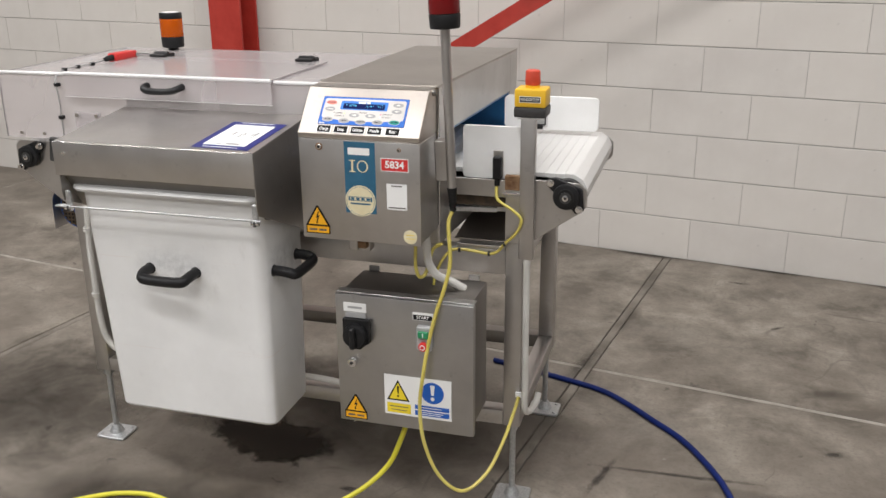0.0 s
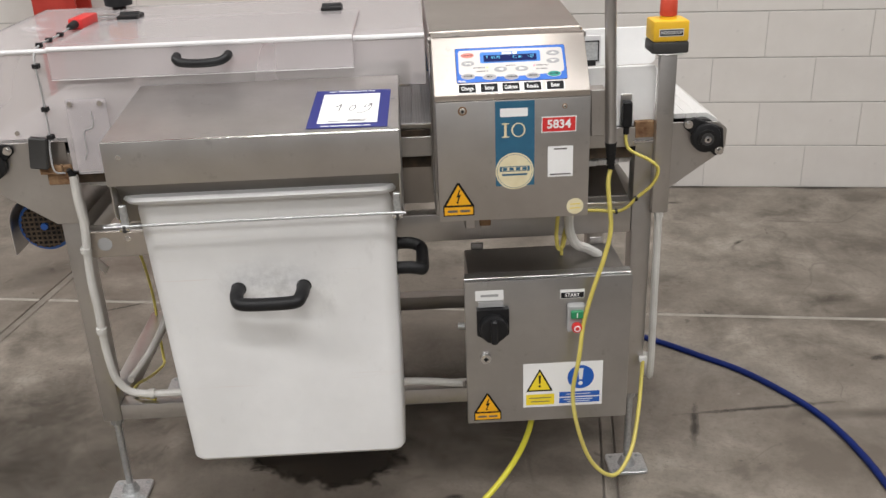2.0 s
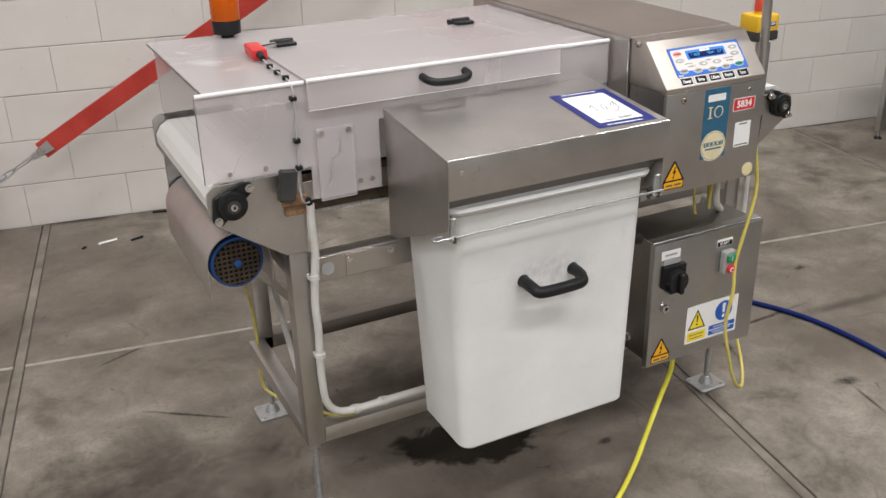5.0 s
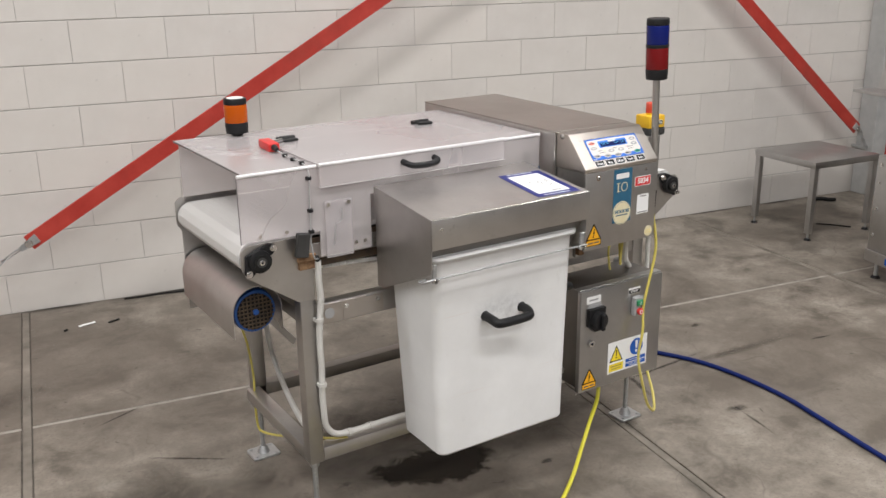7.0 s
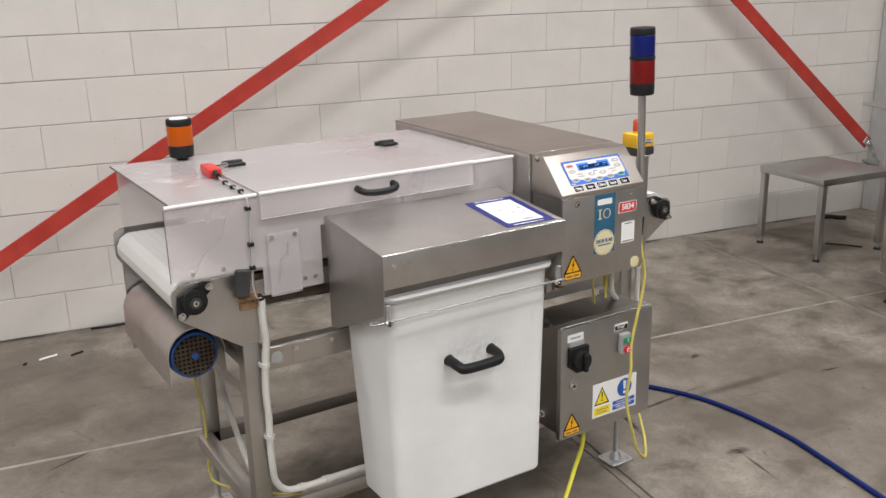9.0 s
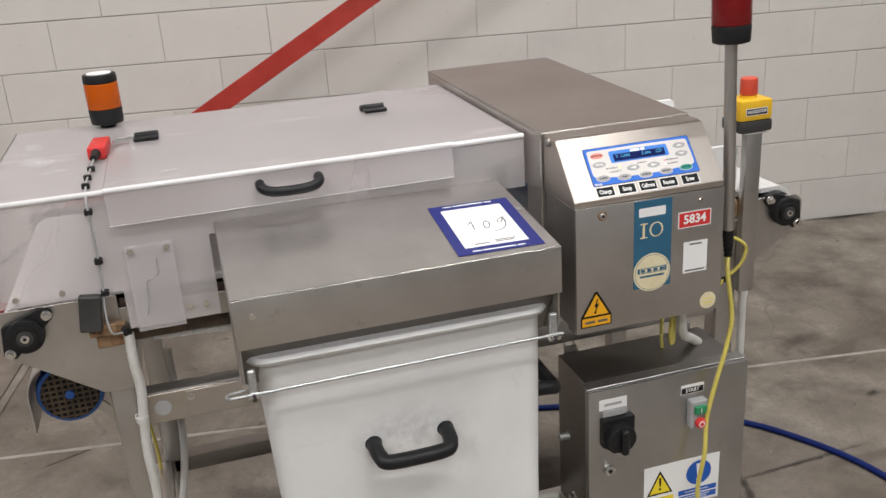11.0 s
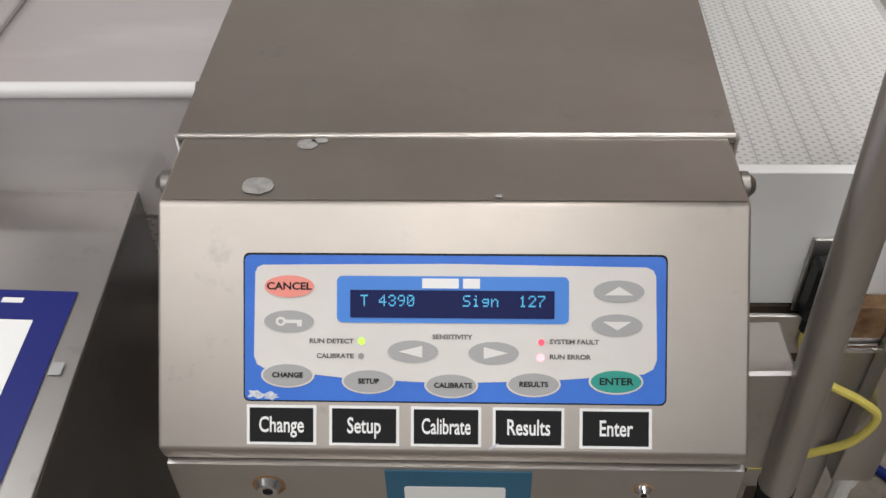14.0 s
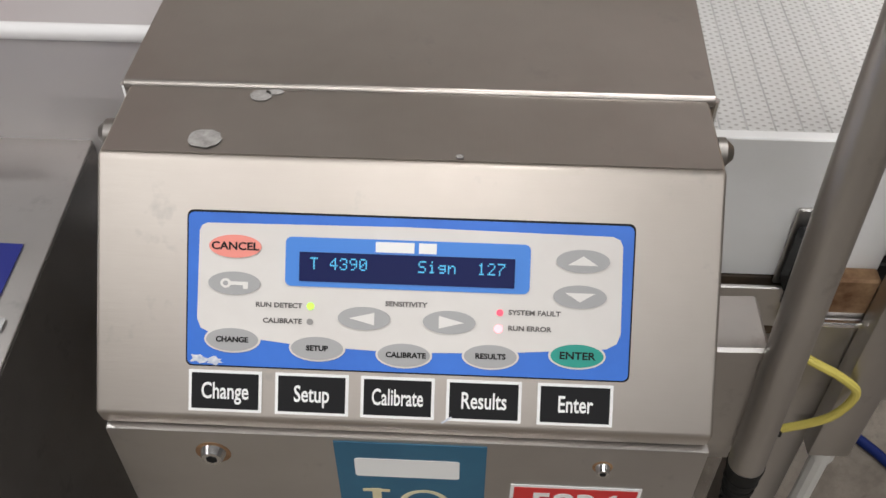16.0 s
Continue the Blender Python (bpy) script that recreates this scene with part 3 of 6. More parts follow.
def brace(low, high, v, width, anchor):
    """A flat red bracing bar with a bolted end plate, a shackle and a short chain to its anchor."""
    t = thing("bracing_bar", "flat red-painted steel bracing bar running diagonally across the wall", "bracing bar", "diagonal wall braces")
    lo, hi = Vector((low[0], v, low[1])), Vector((high[0], v, high[1]))
    d = (hi - lo).normalized()
    n = Vector((-d.z, 0, d.x)) * width / 2
    part("bar", prism([((lo + n).x, (lo + n).z), ((lo - n).x, (lo - n).z), ((hi - n).x, (hi - n).z), ((hi + n).x, (hi + n).z)], v - 0.006, v + 0.006, "y", 0.0015), RED_PAINT, t)
    e = lo - d * 0.05
    m = n * 0.62
    s = lo + d * 0.05
    part("end_plate", prism([((s + m).x, (s + m).z), ((s - m).x, (s - m).z), ((e - m * 0.5).x, (e - m * 0.5).z), ((e + m * 0.5).x, (e + m * 0.5).z)], v - 0.014, v - 0.0065, "y", 0.001), GALVANISED, t)
    part("bolt", hex_bolt((lo.x, v - 0.014, lo.z), (0, -1, 0), 0.014, 0.012), CHROME, t)
    a = Vector((anchor[0], v, anchor[1]))
    chain(t, e, a, 5)
    part("turnbuckle", rod(e.lerp(a, 0.3), e.lerp(a, 0.7), 0.009, n=10), GALVANISED, t)
    part("anchor_eye", rod(a, a + Vector((0, 0.08 if a.x < 0 else 0.19, 0)), 0.012, n=10), GALVANISED, t)
    t.matrix_world = WALL
    return t


brace((-1.965, 0.438), (3.4, 3.592), -0.24, 0.080, (-2.42, 0.17))
brace((3.66, 0.515), (-1.2, 4.55), -0.13, 0.080, (3.78, 0.36))


# ---- conveyor ----
XL, XR, YF, YB = -1.555, -0.200, 2.415, 2.955     # leg centres


def tube_box(x0, x1, y0, y1, z0, z1):
    return box(x0, x1, y0, y1, z0, z1, 0.004, seg=2)


def conveyor():
    t = thing("conveyor", "stainless steel conveyor on a tube frame with white modular belt", "conveyor")
    h = 0.0245
    for xf in (XL, XR):
        for y in (YF, YB):
            x = xf + (0.03 if xf == XL and y == YB else 0.0)
            leg = part("leg", tube_box(x - h, x + h, y - h, y + h, 0.245, 0.905), STEEL_UP, t)
            part("threaded_rod", rod((x, y, 0.014), (x, y, 0.2455), 0.009, n=14), GALVANISED, leg)
            part("lock_nut", rod((x, y, 0.225), (x, y, 0.243), 0.0155, n=6), GALVANISED, leg)
            foot = part("foot_plate", prism(rounded(x - 0.052, x + 0.052, y - 0.045, y + 0.045, 0.012), 0.0, 0.009, "z", 0.002), GALVANISED, leg)
            part("foot_boss", rod((x, y, 0.009), (x, y, 0.034), 0.024, 0.013, n=16), GALVANISED, leg)
            for dx, dy in ((-1, -1), (-1, 1), (1, -1), (1, 1)):
                part("anchor_hole_bolt", hex_bolt((x + dx * 0.037, y + dy * 0.031, 0.009), (0, 0, 1), 0.005, 0.004), GALVANISED, leg)
    for y in (YF, YB):
        # back rails get the dark copy, shade and dirt in the colour
        part("bottom_rail", tube_box(XL + h, XR - h, y - h, y + h, 0.247, 0.292), STEEL if y == YF else STEEL_SHADE_GRIME, t)
        rail = part("middle_rail", tube_box(XL + h, XR - h, y - h + 0.004, y + h - 0.004, 0.705, 0.776), STEEL if y == YF else STEEL_SHADE_GRIME, t)
        if y == YF:
            part("joint_plate", box(XL + h + 0.004, -1.36, y - h - 0.0005, y - h + 0.004, 0.709, 0.773, 0.001), STEEL_PALE, rail)
            part("joint_plate", box(-1.44, -1.30, y - h - 0.003, y - h - 0.0007, 0.712, 0.770, 0.0005), STEEL_PALE, rail)
            part("maker_disc", rod((-1.487, y - h - 0.0005, 0.742), (-1.487, y - h - 0.002, 0.742), 0.017, n=24), KEY_GREY, rail)
            for bx in (-1.43, -1.32):
                part("bolt", hex_bolt((bx, y - h - 0.003, 0.755), (0, -1, 0), 0.005, 0.004), CHROME, rail)
    for x in (XL, XR):
        part("side_rail", tube_box(x - h, x + h, YF + h, YB - h, 0.247, 0.292), STEEL_DEEP, t)
        part("cross_member", tube_box(x - h + 0.003, x + h - 0.003, YF + h, YB - h, 0.72, 0.765), STEEL_DEEP, t)
    # end plates that carry the bearings
    left = [(-1.752, 0.985), (-1.735, 1.0), (-1.532, 1.0), (-1.532, 0.80), (-1.585, 0.80), (-1.738, 0.905), (-1.752, 0.93)]
    right = [(-0.012, 0.958), (-0.03, 0.975), (-0.09, 0.978), (-0.225, 0.978), (-0.225, 0.80), (-0.165, 0.80), (-0.028, 0.898), (-0.012, 0.915)]
    for y0, y1 in ((2.386, 2.390), (2.980, 2.984)):
        part("end_plate", prism([(x, z + (0.018 if z > 0.98 and y0 > 2.5 else 0)) for x, z in left], y0, y1, "y", 0.0008), STEEL, t)
        part("end_plate", prism(right, y0, y1, "y", 0.0008), STEEL, t)
        part("side_channel", box(-1.532, -0.225, y0, y1, 0.925, 0.972, 0.001), STEEL, t)
    # drip tray under the belt
    part("side_cover", box(-1.30, -0.695, 2.4125, 2.4155, 0.80, 0.995, 0.001), STEEL_ROOF, t, "darker-toned steel cover beside the belt")
    # brown strips put the shadow under the guard into the rail colour
    for y in (2.404, 2.9755):
        part("belt_rail", box(-1.53, -0.702, y, y + 0.004, 0.893, 0.984, 0.001), BROWN, t, "carrying rail beside the belt, coloured dark brown as shaded steel")
        part("belt_rail", box(-0.372, -0.226, y, y + 0.004, 0.893, 0.966, 0.001), BROWN, t, "carrying rail beside the belt, coloured dark brown as shaded steel")
    part("drip_tray", prism([(2.432, 0.786), (2.958, 0.858), (2.958, 0.861), (2.432, 0.789)], -0.376, -0.228, "x"), STEEL_SHADE_GRIME, t, "sloping drip tray under the belt, steel toned dark as in shade")
    part("tray_lip", box(-0.36, -0.226, 2.393, 2.44, 0.776, 0.786, 0.001), STEEL, t)
    # bearings
    for x, z, s in ((-1.700, 0.953, -1), (-0.064, 0.942, 1)):
        for y, w in ((2.386, -1), (2.984, 1)):
            house = [(x + 0.034 * math.cos(a) + c * s * 0.0, z + 0.034 * math.sin(a)) for a in [2 * math.pi * k / 24 for k in range(24)] for c in (0,)]
            b = part("bearing", prism(house, y, y + w * 0.020, "y", 0.003, seg=2), BLACK, t, "black flanged bearing housing")
            ear = [(x - s * 0.028, z + 0.048), (x - s * 0.050, z + 0.042), (x - s * 0.052, z + 0.026), (x + s * 0.026, z - 0.046), (x + s * 0.046, z - 0.036), (x + s * 0.040, z + 0.02)]
            if s < 0:
                ear = ear[::-1]
            part("flange", prism(ear, y, y + w * 0.010, "y", 0.002), BLACK, b)
            part("cap", rod((x, y + w * 0.020, z), (x, y + w * 0.026, z), 0.022, n=24), RUBBER, b)
            shaft = part("shaft_end", rod((x, y + w * 0.018, z), (x, y + w * 0.030, z), 0.0085, n=18, bev=0.0015), CHROME, b)
            part("shaft_bore", rod((x, y + w * 0.0298, z), (x, y + w * 0.0305, z), 0.0030, n=10), INK, shaft)
            part("seal_ring", rod((x, y + w * 0.0255, z), (x, y + w * 0.0275, z), 0.0150, n=22), DARK_GREY, b)
            for bx, bz in ((x - s * 0.042, z + 0.033), (x + s * 0.034, z - 0.033)):
                part("bolt", hex_bolt((bx, y + w * 0.010, bz), (0, w, 0), 0.0066, 0.012), CHROME, b)
        part("roller", rod((x, 2.40, z), (x, 2.975, z), 0.038, n=24), DARK_GREY, t)
    # white side guides beyond the tunnel
    for name, poly, y in (("side_guide", rounded(-0.345, -0.180, 0.970, 1.110, 0.010), 2.402), ("side_guide", rounded(-0.345, -0.052, 1.004, 1.107, 0.016), 2.90)):
        part(name, prism(poly, y, y + 0.010, "y", 0.001), WHITE_PE, t, "white plastic side guide")
    clip = part("guide_bracket", box(-0.262, -0.208, 2.8965, 2.8995, 1.012, 1.090, 0.001), CLEAR_GLINT, t, "clear reflector plate")
    for b in ((-0.258, -0.2545, 1.020, 1.076), (-0.2165, -0.213, 1.020, 1.076), (-0.258, -0.213, 1.0725, 1.076), (-0.258, -0.213, 1.018, 1.022), (-0.252, -0.222, 1.006, 1.018)):
        part("bracket_rim", box(b[0], b[1], 2.8915, 2.8965, b[2], b[3], 0.0008), BLACK, clip)
    part("bracket_plate", box(-0.2545, -0.2165, 2.8945, 2.8962, 1.022, 1.0725), GALVANISED, clip)
    # motor slung under the belt end
    c = (-1.673, 0.747)
    m = part("motor", rod((c[0], 2.545, c[1]), (c[0], 2.90, c[1]), 0.066, n=32, bev=0.004), BLUE_MOTOR, t, "blue electric motor with a black fan grille")
    part("fan_cowl", rod((c[0], 2.522, c[1]), (c[0], 2.548, c[1]), 0.066, 0.070, n=32, bev=0.003), BLUE_MOTOR, m)
    grille = None
    for k in range(-4, 5):
        d = k * 0.0125
        w = math.sqrt(max(0.0, 0.058 ** 2 - d * d))
        grille = box(c[0] + d - 0.002, c[0] + d + 0.002, 2.517, 2.520, c[1] - w, c[1] + w, bm=grille)
        grille = box(c[0] - w, c[0] + w, 2.515, 2.518, c[1] + d - 0.002, c[1] + d + 0.002, bm=grille)
    part("grille", grille, BROWN, m, "rusty fan grille", smooth=False)
    part("grille_back", rod((c[0], 2.5195, c[1]), (c[0], 2.5225, c[1]), 0.058, n=28), RUBBER, m)
    part("grille_hub", rod((c[0], 2.512, c[1]), (c[0], 2.520, c[1]), 0.009, n=14), BLUE_MOTOR, m)
    arc = [(c[0] + 0.079 * math.cos(radians(a)), c[1] + 0.010 + 0.079 * math.sin(radians(a))) for a in range(0, 181, 12)]
    arc = [(c[0] + 0.079, c[1] - 0.068)] + arc + [(c[0] - 0.079, c[1] - 0.068)]
    inner = [(c[0] + (p[0] - c[0]) * 0.965, c[1] + 0.010 + (p[1] - c[1] - 0.010) * (0.965 if p[1] > c[1] else 1.0)) for p in arc][::-1]
    part("motor_cover", prism(arc + inner, 2.500, 2.976, "y"), STEEL_DEEP, t, "bent stainless steel motor cover")
    part("motor_plate", prism([(-1.735, 0.62), (-1.665, 0.62), (-1.60, 0.70), (-1.60, 0.9), (-1.7355, 0.9)], 2.9850, 2.990, "y", 0.001), STEEL_UP, t)
    part("motor_strut", prism([(-1.640, 0.712), (-1.628, 0.730), (-1.540, 0.620), (-1.552, 0.602)], 2.530, 2.535, "y", 0.0008), STEEL, t, "bent flat strut")
    # rusty sensor bracket on the frame corner
    part("corner_bracket", box(XL - 0.026, XL + 0.030, YF - 0.040, YF - 0.0255, 0.900, 0.945, 0.002), RUST, t, "rusty corner bracket")
    part("corner_bracket", box(-0.228, -0.182, 2.385, 2.401, 0.945, 0.985, 0.002), RUST, t, "rusty corner bracket")
    part("corner_sill", box(-0.232, -0.178, 2.378, 2.3845, 0.935, 0.941, 0.001), CHROME, t)
    # belt, slat by slat round its loop
    core = part("belt", box(-1.70, -0.064, 2.425, 2.970, 0.935, 0.964, 0.002), DARK_GREY, t, "white modular plastic conveyor belt")
    slat = box(-0.01262, 0.01262, -0.277, 0.277, -0.0065, 0.0065, 0.0012)
    me = bpy.data.meshes.new("slat")
    slat.to_mesh(me), slat.free()
    me.materials.append(BELT)
    xa, xb, za, zb, r = -1.700, -0.064, 0.953, 0.942, 0.048
    straight = xb - xa
    n_top = int(straight / 0.0254)
    for i in range(n_top + 1):
        f = i / n_top
        for s in (1, -1):
            o = new("slat", me)
            o.matrix_world = pose(xa + straight * f, 2.6975, za + (zb - za) * f + s * (r - 0.0065) - ((0.012 + 0.030 * math.sin(math.pi * f)) * min(1, 8 * f, 8 - 8 * f) if s < 0 else 0))
            o.parent = core
    for x, z, s in ((xa, za, -1), (xb, zb, 1)):
        for k in range(1, 6):
            a = math.pi * k / 6
            o = new("slat", me)
            o.matrix_world = pose(x + s * (r - 0.0065) * math.sin(a), 2.6975, z + (r - 0.0065) * math.cos(a), 0, s * math.degrees(a), 0)
            o.parent = core
    return t


conveyor()


# ---- metal detector ----
HX0, HX1 = -0.692, -0.386


DOTS = {k: v.split() for k, v in {
    "T": "1F 04 04 04 04 04 04", "4": "02 06 0A 12 1F 02 02", "3": "0E 11 01 06 01 11 0E", "9": "0E 11 11 0F 01 02 0C", "0": "0E 11 13 15 19 11 0E", "S": "0F 10 10 0E 01 01 1E",
    "i": "04 00 0C 04 04 04 0E", "g": "00 00 0F 11 0F 01 0E", "n": "00 00 16 19 11 11 11", "1": "04 0C 04 04 04 04 0E", "2": "0E 11 01 02 04 08 1F", "7": "1F 01 02 04 08 08 08"}.items()}


def detector():
    t = thing("metal_detector", "brushed stainless steel metal detector head with a sloping control panel", "metal detector")
    X0, X1, Y0, Y1, Z1 = -0.6985, -0.3785, 2.2905, 3.095, 1.2215
    ap = (2.372, 3.005, 0.868, 1.100)     # aperture
    body = box(X0, X1, Y0, Y1, 0.812, ap[2], 0.003)
    body = box(X0, X1, Y0, ap[0], ap[2] - 0.004, Z1, 0.003, bm=body)
    body = box(X0, X1, ap[1], Y1, ap[2] - 0.004, Z1, 0.003, bm=body)
    body = box(X0, X1, ap[0] - 0.004, ap[1] + 0.004, ap[3], Z1, 0.003, bm=body)
    tunnel = part("tunnel_body", body, STEEL_DEEP, t)
    for n, b in (("liner", (X0 + 0.004, X1 - 0.004, ap[0] + 0.0005, ap[0] + 0.006, ap[2], ap[3])), ("liner", (X0 + 0.004, X1 - 0.004, ap[1] - 0.006, ap[1] - 0.0005, ap[2], ap[3])),
                 ("liner", (X0 + 0.004, X1 - 0.004, ap[0] + 0.006, ap[1] - 0.006, ap[3] - 0.006, ap[3] - 0.0005))):
        part(n, box(*b), BLUE_LINER, tunnel, "blue plastic tunnel lining")
    nose = [(2.2895 + 0.0036 * math.cos(a), 1.2236 + 0.0036 * math.sin(a)) for a in [radians(90 + 20 * k) for k in range(10)]]
    part("roof_plate", prism([(3.098, 1.2262)] + nose + [(3.098, 1.2217)], X0 + 0.001, X1 - 0.001, "x", 0.0003), STEEL_ROOF, tunnel)
    for x in (X0, X1):      # bright folded corners at the front of the tunnel
        part("corner_fold", rod((x, 2.2910, 0.866), (x, 2.2910, 1.2225), 0.0026, n=10), CHROME, tunnel)
    for o in (tunnel, *tunnel.children):      # the tunnel is a little wider at its far end
        for v in o.data.vertices:
            v.co.x += 0.030 * (v.co.y - 2.27) / 0.82 * (v.co.x - X0) / (X1 - X0)
    # lower control box
    box_body = part("control_box", box(HX0, HX1 + 0.004, 2.1495, 2.287, 0.857, 1.112, 0.003), STEEL, t)
    door = part("box_cover", box(HX0 - 0.0015, HX1 + 0.0055, 2.142, 2.1493, 0.8555, 1.1115, 0.0015, seg=2), STEEL, box_body)
    for p in ((-0.6395, 1.0925), (-0.433, 1.094)):
        r = 0.0074 if p[0] < -0.5 else 0.0042
        part("screw_stain", rod((p[0], 2.1422, p[1]), (p[0], 2.1417, p[1]), r * 1.28, n=20), RUST, door, "brown stain round the screw")
        screw = part("screw", rod((p[0], 2.142, p[1]), (p[0], 2.1375, p[1]), r, r * 0.72, n=18), CHROME, door)
        part("screw_socket", rod((p[0], 2.1378, p[1]), (p[0], 2.1372, p[1]), r * 0.42, n=6), INK, screw)
    # sloping console
    KX0, KX1 = -0.695, -0.3815
    LOW, TOP = Vector((0, 2.1425, 1.1245)), Vector((0, 2.2300, 1.2232))
    sec = [(2.1455, 1.1120), (2.2895, 1.1120), (2.2895, 1.2238), (TOP.y, TOP.z), (LOW.y, LOW.z)]
    console = part("console", prism(sec, KX0, KX1, "x", 0.0022, seg=3), STEEL_PALE, t)
    part("console_cap", prism([(TOP.y + 0.0022, 1.2236), (2.2868, 1.2240), (2.2868, 1.2247), (TOP.y + 0.0022, 1.2243)], KX0 + 0.0022, KX1 - 0.0022, "x"), STEEL_ROOF, console)
    for x, s in ((KX0, -1), (KX1, 1)):
        screw = part("pivot_screw", rod((x, 2.257, 1.2145), (x + s * 0.0045, 2.257, 1.2145), 0.0080, n=18), STEEL_SHADE_GRIME, console)
        part("screw_dome", rod((x + s * 0.0045, 2.257, 1.2145), (x + s * 0.0085, 2.257, 1.2145), 0.0076, 0.0040, n=18), STEEL_SHADE_GRIME, screw)
    C = pose(0, 0, 1.2247)
    for cx, cy, rx, ry, seed in ((-0.643, 2.2425, 0.0088, 0.0075, 2), (-0.621, 2.2800, 0.0060, 0.0050, 6), (-0.614, 2.2835, 0.0048, 0.0026, 7), (-0.513, 2.2345, 0.0022, 0.0016, 8)):
        g = random.Random(seed)
        part("glue_mark", flat([(cx + rx * g.uniform(0.9, 1.05) * math.cos(a), cy + ry * g.uniform(0.9, 1.05) * math.sin(a)) for a in [2 * math.pi * k / 20 for k in range(20)]], C, 0.0003, 0.0002), GLUE, console, "dried white glue smear", smooth=False)
    # keypad on the slope
    tilt = math.degrees(math.atan2(TOP.z - LOW.z, TOP.y - LOW.y))
    foot = LOW.lerp(TOP, 0.208)
    P = pose(-0.6475, foot.y, foot.z, tilt, 0, 0)
    W, H = 0.2218, 0.0772
    # flat black film draws the shadow line around the keypad cutout
    recess = flat(rounded(-0.0009, W + 0.0009, -0.0009, H + 0.0011, 0.0033), P, 0.0003, 0.0001)
    part("keypad_gap", recess, INK, console, "black line painted as the gap shadow round the keypad", smooth=False)
    for k, (u, v) in enumerate(((0.000, -0.0035), (0.008, -0.0042))):      # rubbed corner of the keypad
        g = random.Random(30 + k)
        part("scuff", flat([(u + 0.006 + 0.0065 * g.uniform(0.4, 1.0) * math.cos(a), v + 0.0065 + 0.0028 * g.uniform(0.4, 1.0) * math.sin(a)) for a in [2 * math.pi * j / 14 for j in range(14)]], P, 0.0001, 0.0013 + 0.0001 * k), SCUFF, console, "white rubbed mark", smooth=False)
    part("scratch", flat([(0.1295, -0.0245), (0.1345, -0.0215), (0.1350, -0.0222), (0.1300, -0.0256)], P, 0.0001, 0.0012), SCUFF, console, "white scratch", smooth=False)
    def at(u, v):
        return u * W, (1 - v) * H
    def patch(u0, u1, va, vb, r):
        (x0, y1), (x1, y0) = at(u0, va), at(u1, vb)
        return rounded(x0, x1, y0, y1, r)
    pad = part("keypad", flat(rounded(0, W, 0, H, 0.003), P, 0.0011), MEM_BLUE, console, "blue and white membrane keypad with lit display", smooth=False)
    (x0, yt), (x1, yb) = at(0.026, 0.068), at(0.976, 0.80)
    edge = [(x0 + 0.004, yt), (x0 + 0.0012, yt - 0.0012), (x0, yt - 0.004), (x0 - 0.0008, yb + 0.008), (x0 + 0.001, yb + 0.0035), (x0 + 0.006, yb + 0.001),
            (x0 + 0.05, yb - 0.0035), (x0 + 0.10, yb - 0.0055), (x0 + 0.15, yb - 0.0040), (x1 - 0.006, yb + 0.0002), (x1 - 0.001, yb + 0.003), (x1 + 0.0008, yb + 0.008),
            (x1, yt - 0.005), (x1 - 0.0015, yt - 0.0018), (x1 - 0.005, yt - 0.0003), (0.5 * (x0 + x1), yt + 0.0010)]
    part("face", flat(edge, P, 0.0003, 0.0012), PALE_GREY, pad, smooth=False)
    bez = part("display_bezel", flat(patch(0.222, 0.772, 0.14, 0.46, 0.003), P, 0.0004, 0.0016), LCD_BLUE, pad, smooth=False)
    part("display", flat(patch(0.254, 0.738, 0.235, 0.425, 0.0004), P, 0.0003, 0.0022), LCD, pad, "dark blue lit display", smooth=False)
    for column, text in ((0, "T"), (2, "4390"), (11, "Sign"), (17, "127")):
        ink = None
        for j, letter in enumerate(text):
            x0, y0 = at(0.279 + 0.0221 * (column + j), 0.268)
            for row, bits in enumerate(DOTS[letter]):
                for col in range(5):
                    if int(bits, 16) >> (4 - col) & 1:
                        x, y = x0 + 0.00078 * col, y0 - 0.00086 * row
                        ink = flat(rect(x, x + 0.00066, y - 0.00074, y), P, 0.0001, 0.0027, bm=ink)
        part("display_text", ink, LCD_INK, pad, smooth=False)
    for u0, u1 in ((0.425, 0.512), (0.522, 0.562)):
        part("maker_mark", flat(patch(u0, u1, 0.155, 0.222, 0.0003), P, 0.0002, 0.0021), PAPER, pad, smooth=False)
    keys = (("CANCEL", 0.108, 0.215, KEY_PINK), ("", 0.107, 0.455, KEY_GREY), ("CHANGE", 0.104, 0.825, KEY_GREY), ("SETUP", 0.298, 0.862, KEY_GREY), ("CALIBRATE", 0.495, 0.885, KEY_GREY),
            ("RESULTS", 0.690, 0.872, KEY_GREY), ("ENTER", 0.884, 0.848, KEY_GREEN), ("", 0.403, 0.655, KEY_GREY), ("", 0.595, 0.660, KEY_GREY), ("", 0.889, 0.235, KEY_GREY), ("", 0.885, 0.465, KEY_GREY))
    for text, u, v, m in keys:
        cx, cy = at(u, v)
        if v > 0.8:
            part("key_rim", flat(oval(cx, cy, 0.0143, 0.0068), P, 0.0002, 0.00156), PALE_GREY, pad, smooth=False)
        k = part("key", flat(oval(cx, cy, 0.0132, 0.0058), P, 0.0005, 0.0018), m, pad, smooth=False)
        if text:
            size = {"CANCEL": 0.0054, "ENTER": 0.0052}.get(text, 0.0037)
            part("key_text", words(text, size, P, cx + (0.001 if text == "CALIBRATE" else 0), cy, 0.0025, squeeze=1.15 if text in ("CANCEL", "ENTER") else 1.08, bold=0.00012), INK, k, smooth=False)
